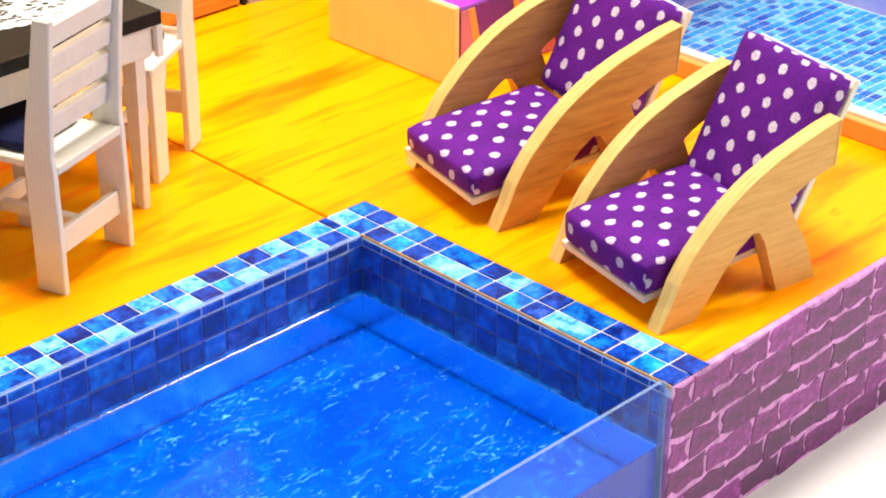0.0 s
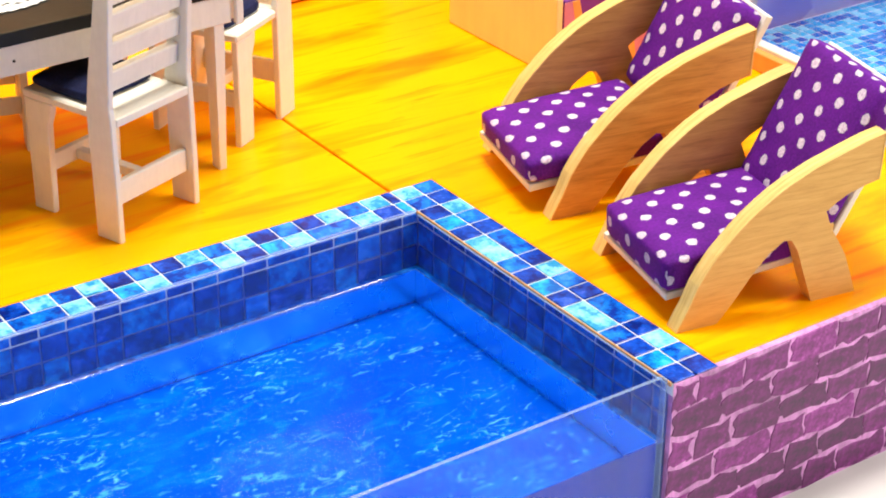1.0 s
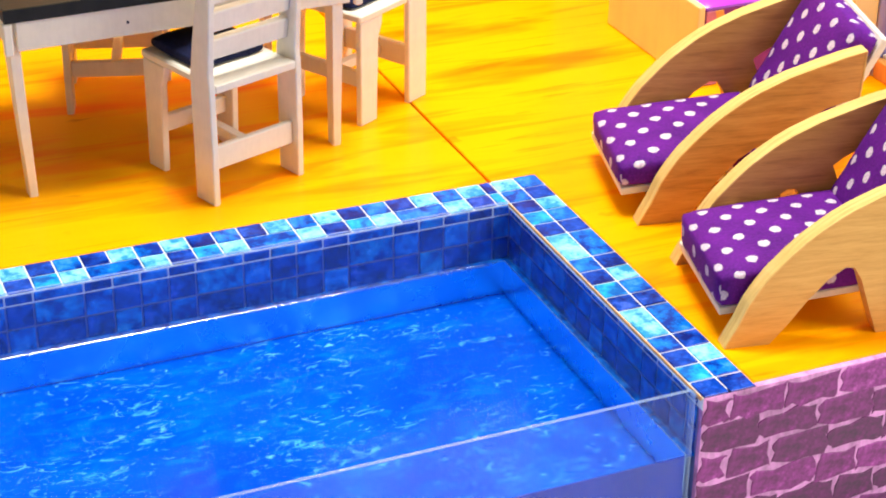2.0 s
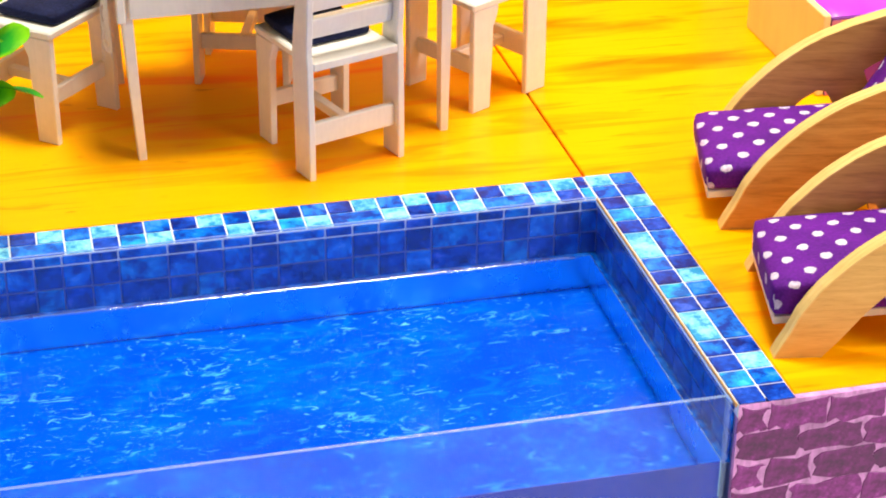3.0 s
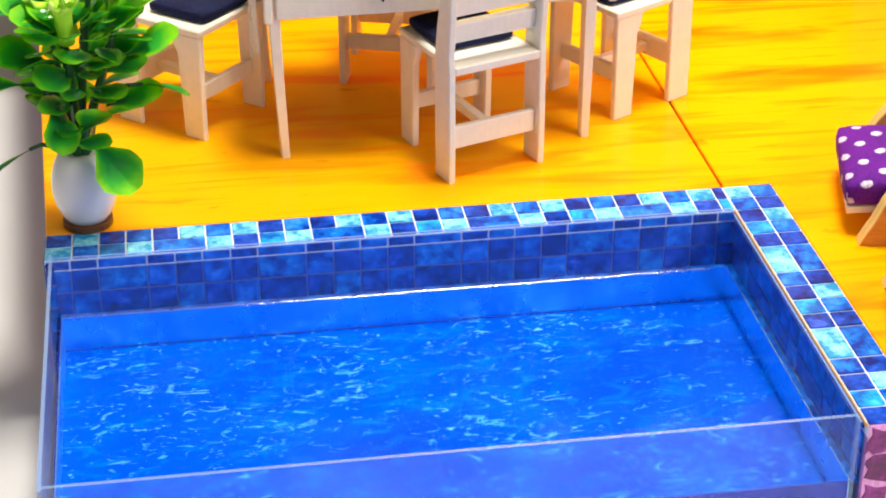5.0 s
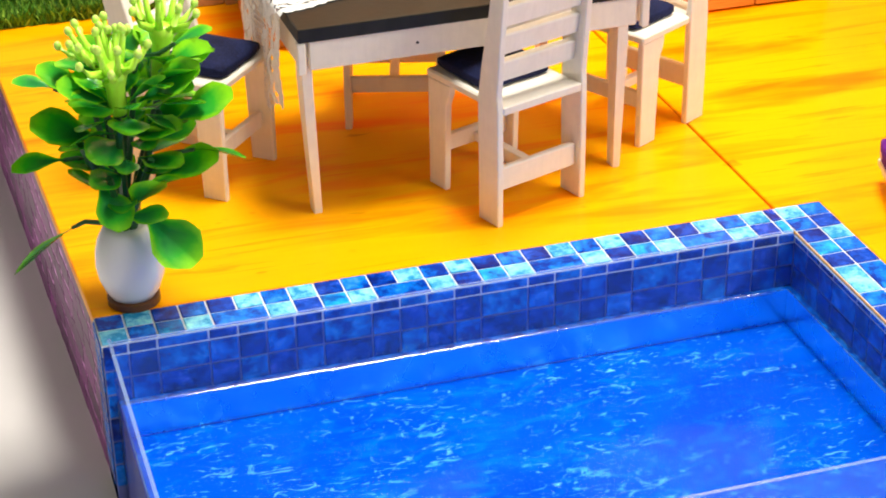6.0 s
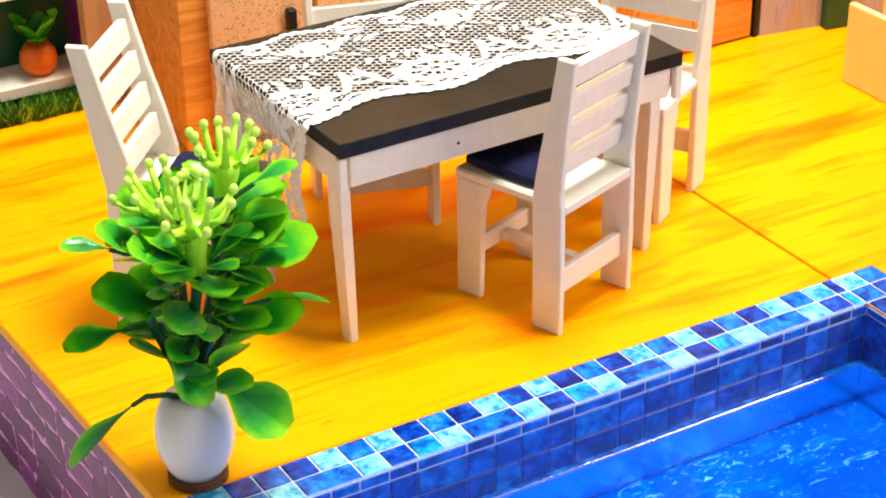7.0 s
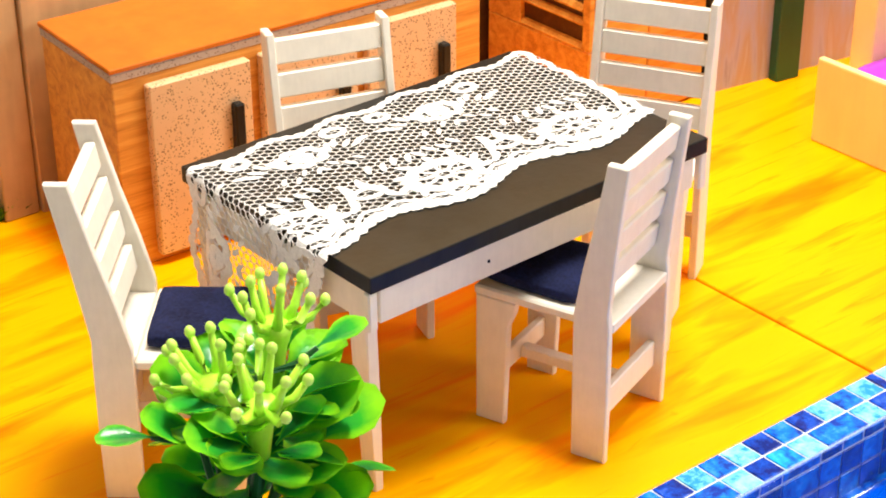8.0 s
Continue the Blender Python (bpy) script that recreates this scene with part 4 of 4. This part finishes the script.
part("corner_post", box(6.95, -0.15, 0, 7.2, 0.5, 20, 0.03), BLACK, press, "black corner strip")
structure("wall_living", box(0, 0.0, 0, 22, 0.5, 26, 0), MARBLE, "grey wall paper with soft streaks", "wall", at(10.4, 19.5, 0, -9.3))
post = part("green_post", box(3.25, -0.6, 0, 4.55, -0.02, 24, 0.05), GREEN)
post.matrix_world = at(10.4, 19.5, 0, -9.3)
tagged(post, "bottle green post against the papered wall", "post")

# lawn, shelves and pots by the side of the kitchen
structure("lawn", box(-36, 28.6, -0.6, -18.4, 44, -0.05, 0), SOIL, "dark green mat of artificial grass", "lawn")


def grass_blades():
    verts, faces = [], []
    g = random.Random(3)
    for _ in range(9000):
        x, y, a, h, w = g.uniform(-30.5, -18.6), 28.65 + g.random() ** 1.5 * 12, g.uniform(0, 6.28), g.uniform(0.5, 1.0), 0.07
        lx, ly = g.uniform(-0.5, 0.5), g.uniform(-0.5, 0.3)
        b = len(verts)
        c, s = math.cos(a) * w, math.sin(a) * w
        verts += [(x - c, y - s, -0.05), (x + c, y + s, -0.05), (x + lx * 0.5 + c * 0.7, y + ly * 0.5 + s * 0.7, h * 0.6), (x + lx * 0.5 - c * 0.7, y + ly * 0.5 - s * 0.7, h * 0.6), (x + lx, y + ly, h)]
        faces += [(b, b + 1, b + 2, b + 3), (b + 3, b + 2, b + 4)]
    me = bpy.data.meshes.new("grass")
    me.from_pydata([(x * CM, y * CM, z * CM) for x, y, z in verts], [], faces)
    me.materials.append(GRASS)
    return me


tagged(new("grass", grass_blades()), "short bright green artificial grass blades", "grass", kind="stuff")

shelf = thing("plant_shelf", at(-21.4, 31.0), "white plant shelf on a dark green and purple stand", "shelf")
part("back_panel", box(-3.4, 1.2, 0, 2.4, 1.5, 16, 0.03), GREEN, shelf, "dark green back")
part("side_panel", box(2.45, -0.6, 0, 2.8, 1.5, 16, 0.03), PURPLE, shelf, "purple side")
for z in (0.7, 5.2, 8.6):
    part("shelf_board", box(-2.4, -1.3, z, 2.4, 1.18, z + 0.55, 0.05), WHITE, shelf)


def small_pot(x, y, z, label, pot_mat):
    p = thing("flower_pot", at(x, y, z) @ Matrix.Scale(0.8, 4), label, "flower pot", "pots on the shelf")
    part("pot", lathe([(0.62, 0), (0.95, 0.35), (1.05, 0.8), (0.98, 1.3), (0.75, 1.65), (0.6, 1.7)], 20), pot_mat, p, smooth=True)
    for k in range(7):
        ob = new("leaf", LEAVES[k % 3])
        ob.parent = p
        ob.matrix_basis = pose(0, 0, 1.6 * CM, 0, -60 + 9 * (k % 3), 51 * k)


small_pot(-20.9, 30.7, 1.26, "round orange pot with green leaves on a shelf", TERRACOTTA)
small_pot(-22.6, 30.7, 9.16, "blue glazed pot on the upper shelf", TILE["azure"])

# ---------------------------------------------------------------- sofa block and the tiled bath corner
sofa = thing("sofa", at(10.2, 5.25), "cream card sofa with purple cushions", "sofa")
part("left_side", box(0, 0, 0, 0.35, 8.2, 3.75, 0.09, 2), CREAM, sofa, "cream side panel")
part("base", box(0.36, 0.2, 0, 8.0, 8.0, 2.7, 0.05), CREAM, sofa)
part("front_panel", box(0.36, -0.02, 0, 8.2, 0.18, 3.6, 0.04), PURPLE, sofa, "purple front panel")
part("pink_panel", prism([(0.38, 0.05), (1.5, 0.05), (0.8, 3.5), (0.38, 3.5)], -0.06, -0.025, "xz", 0), PINK, sofa)
part("orange_stripe", prism([(1.5, 0.05), (2.0, 0.05), (1.2, 3.5), (0.8, 3.5)], -0.07, -0.026, "xz", 0), TRIM, sofa)
part("orange_stripe", prism([(4.2, 0.05), (4.6, 0.05), (4.0, 3.5), (3.6, 3.5)], -0.07, -0.026, "xz", 0), TRIM, sofa)
part("pink_panel", prism([(4.6, 0.05), (6.6, 0.05), (6.2, 3.5), (4.0, 3.5)], -0.06, -0.025, "xz", 0), PINK, sofa)
part("backrest", box(2.0, 7.0, 2.72, 8.2, 8.2, 7.5, 0.12, 2), CREAM, sofa)
part("seat_cushion", cushion(0.5, 0.5, 2.71, 4.2, 7.0, 3.5, 0.25, 0.3), SATIN, sofa, "shiny purple cushion", smooth=True)
part("white_cushion", cushion(4.3, 0.4, 2.71, 7.8, 3.4, 3.7, 0.25, 0.3), WHITE, sofa, "white cushion", smooth=True)

bath = thing("tiled_bath", at(0, 0), "raised tray of light blue mosaic with a white rim", "bath")
part("orange_plinth", box(18.3, -16.5, 0, 18.7, 3.4, 0.9, 0.05), TRIM, bath, "orange wooden plinth")
part("white_rim", box(18.72, -16.5, 0, 19.3, 3.4, 1.05, 0.05), WHITE, bath, "white rim")
part("tray", box(19.32, -16.5, 0, 30.0, 3.4, 0.55, 0), GROUT, bath)
structure("wall_bath_back", box(18.3, 3.45, 0, 30.5, 3.8, 22, 0.03), DIAMOND, "violet diamond wallpaper behind the bath", "wall")
structure("wall_bath_side", box(30.05, -16.5, 0, 30.5, 3.4, 22, 0.03), DIAMOND, "violet diamond wallpaper beside the bath", "wall")
glass = thing("glass_screen", at(0, 0), "clear glass screen in a grey metal frame", "glass screen")
part("metal_post", box(18.75, 2.2, 1.06, 19.25, 3.0, 20, 0.05), ALUMINIUM, glass)
sheet = part("glass", box(19.0, -16.0, 1.06, 19.12, 2.18, 20, 0), ACRYLIC, glass)
sheet.visible_shadow = False
pillar = part("cream_pillar", box(16.9, 3.4, 0, 18.2, 4.4, 22, 0.05), CREAM)
tagged(pillar, "cream pillar at the bath's corner", "pillar")

# ---------------------------------------------------------------- pieces: tiles and bricks


def tile_mesh(w, d, h, tone):
    return to_mesh("tile", box(0, 0, 0, w, d, h, 0.03), TILE[tone])


TILES = {}


def lay_tile(tone, w, d, m, parent, h=0.05):
    key = (tone, round(w, 2), round(d, 2), h)
    if key not in TILES:
        TILES[key] = tile_mesh(w, d, h, tone)
    ob = new("tile", TILES[key])
    ob.parent = parent
    ob.matrix_basis = m


G = 0.035
FAR = ["navy", "mid", "navy", "light", "mid", "light"]
NEAR = [("mid", 2), ("light", 1), ("navy", 1), ("azure", 1), ("light", 1)]
x = POOL_L
k = 4
while x < -2.1:
    w = min(1.0, -2.03 - x)
    lay_tile(FAR[k % 6], w - 2 * G, 1 - 2 * G, at(x + G, -1 + G, -0.03), pool)
    x, k = x + 1, k + 1
x, row = POOL_L, [("light", 1), ("mid", 1), ("azure", 1), ("light", 1)]
while x < -2.1:
    if not row:
        row = list(NEAR)
    tone, n = row.pop(0)
    w = min(n, -2.03 - x)
    lay_tile(tone, w - 2 * G, 1 - 2 * G, at(x + G, -2 + G, -0.03), pool)
    x += n
OUTER = [("mid", 1)] + [("navy", 1), ("light", 1), ("mid", 1), ("navy", 1), ("mid", 2)] * 3
INNER = [("light", 1)] + [("mid", 1), ("navy", 1), ("azure", 1), ("navy", 1), ("light", 2)] * 3
for col, x0 in ((OUTER, -1.0), (INNER, -2.0)):
    y = 0.0
    for tone, n in col:
        if y - n < FRONT_Y - 0.01:
            break
        lay_tile(tone, 1 - 2 * G, n - 2 * G, at(x0 + G, y - n + G, -0.03), pool)
        y -= n
tones = ["navy", "mid", "navy", "navy", "mid", "navy", "mid"]
rng = random.Random(11)
# lining rows repeat every six tiles: four single ones, then one double width
LINING = (
    ((-0.04, -0.45), ("navy", "mid", "dull", "navy", "mid")),
    ((-0.45, -1.42), ("navy", "mid", "navy", "mid", "dull")),
    ((-1.42, -2.4), ("mid", "navy", "dull", "navy", "navy")),
)
WIDTHS = (1.02, 1.05, 1.02, 1.05, 1.82)
for (z1, z0), sequence in LINING:
    high = z1 - z0 - 2 * G
    x, k = -2.03, 4
    while x > POOL_L + 0.3:
        w = 0.7 if x == -2.03 else min(WIDTHS[k % 5], x - POOL_L)
        lay_tile(sequence[k % 5], w - 2 * G, high, Matrix.Translation(Vector((x - w + G, -1.985, z0 + G)) * CM) @ pose(0, 0, 0, 90), pool)
        x, k = x - w, k + 1
    y, k = -2.03, 1
    while y > FRONT_Y + 0.6:
        w = min(WIDTHS[k % 5], y - FRONT_Y - 0.3)
        lay_tile(sequence[k % 5], w - 2 * G, high, Matrix.Translation(Vector((-1.985, y - G, z0 + G)) * CM) @ pose(0, 0, 0, 0, 0, -90) @ pose(0, 0, 0, 90), pool)
        y, k = y - w, k + 1
z = -0.04
while z > BASE_Z + 1:
    lay_tile(tones[rng.randrange(7)], 0.3, 0.9, Matrix.Translation(Vector((POOL_L + 0.02, -2.052, z - 0.95)) * CM) @ pose(0, 0, 0, 90), pool)
    lay_tile(tones[rng.randrange(7)], 1.9, 0.9, Matrix.Translation(Vector((POOL_L - 0.002, -0.05, z - 0.95)) * CM) @ pose(0, 0, 0, 0, 0, -90) @ pose(0, 0, 0, 90), pool)
    z -= 0.98


def brick_mesh(w, h, seed):
    """A worn brick face: uneven outline, softly proud of the mortar."""
    g = random.Random(seed)
    pts = []
    for (ax, az), (bx, bz) in zip(((0, 0), (w, 0), (w, h), (0, h)), ((w, 0), (w, h), (0, h), (0, 0))):
        for t in (0.06, 0.35, 0.65, 0.94):
            pts.append((ax + (bx - ax) * t + g.uniform(-0.14, 0.14), az + (bz - az) * t + g.uniform(-0.13, 0.13)))
    bm = prism(pts, -0.03, 0.02, "xz", 0.02)
    return to_mesh("brick", bm, BRICK)


BRICKS = [brick_mesh(w + 0.02, 0.99, s) for s, w in enumerate((2.15, 2.3, 1.95, 2.5, 1.6, 2.1))]
HALF = brick_mesh(0.95, 0.93, 40)
WIDE = (2.15, 2.3, 1.95, 2.5, 1.6, 2.1)
for wall, start, length, face in ((WALL_FRONT, -1.95, 36.0, FRONT_Y), (WALL_LEFT, 0.05, 28.9, 0.24)):
    for course in range(6):
        x = start
        if course % 2:
            ob = new("brick", HALF)
            ob.parent = wall
            ob.matrix_basis = at(x, face, BASE_Z + 0.08 + course * 1.12)
            x += 1.1
        while x < start + length:
            i = rng.randrange(6)
            if x >= start - 0.01 and x + WIDE[i] < start + length + 0.5:
                ob = new("brick", BRICKS[i])
                ob.parent = wall
                ob.matrix_basis = at(x, face, BASE_Z + 0.08 + course * 1.12)
            x += WIDE[i] + 0.13

MOSAIC_MESH = to_mesh("tile", box(0, 0, 0, 0.43, 0.43, 0.04, 0.015), MOSAIC)
rest = []
for i in range(21):
    for j in range(37):
        x, y = 19.4 + i * 0.5, 2.85 - j * 0.5
        if i < 8:
            ob = new("tile", MOSAIC_MESH)
            ob.parent = bath
            ob.matrix_basis = at(x, y, 0.55)
        else:
            rest.append((x, y))
verts, faces = [], []
for x, y in rest:
    b = len(verts)
    for inset, z in ((0.0, 0.551), (0.015, 0.59)):
        verts += [((x + inset) * CM, (y + inset) * CM, z * CM), ((x + 0.43 - inset) * CM, (y + inset) * CM, z * CM),
                  ((x + 0.43 - inset) * CM, (y + 0.43 - inset) * CM, z * CM), ((x + inset) * CM, (y + 0.43 - inset) * CM, z * CM)]
    faces += [(b + 4, b + 5, b + 6, b + 7)] + [(b + k, b + (k + 1) % 4, b + 4 + (k + 1) % 4, b + 4 + k) for k in range(4)]
far_tiles = bpy.data.meshes.new("far_tiles")
far_tiles.from_pydata(verts, [], faces)
far_tiles.materials.append(MOSAIC_JOINED)
far_mosaic = new("far_tiles", far_tiles)
far_mosaic.parent = bath
far_mosaic["kind"] = "stuff"
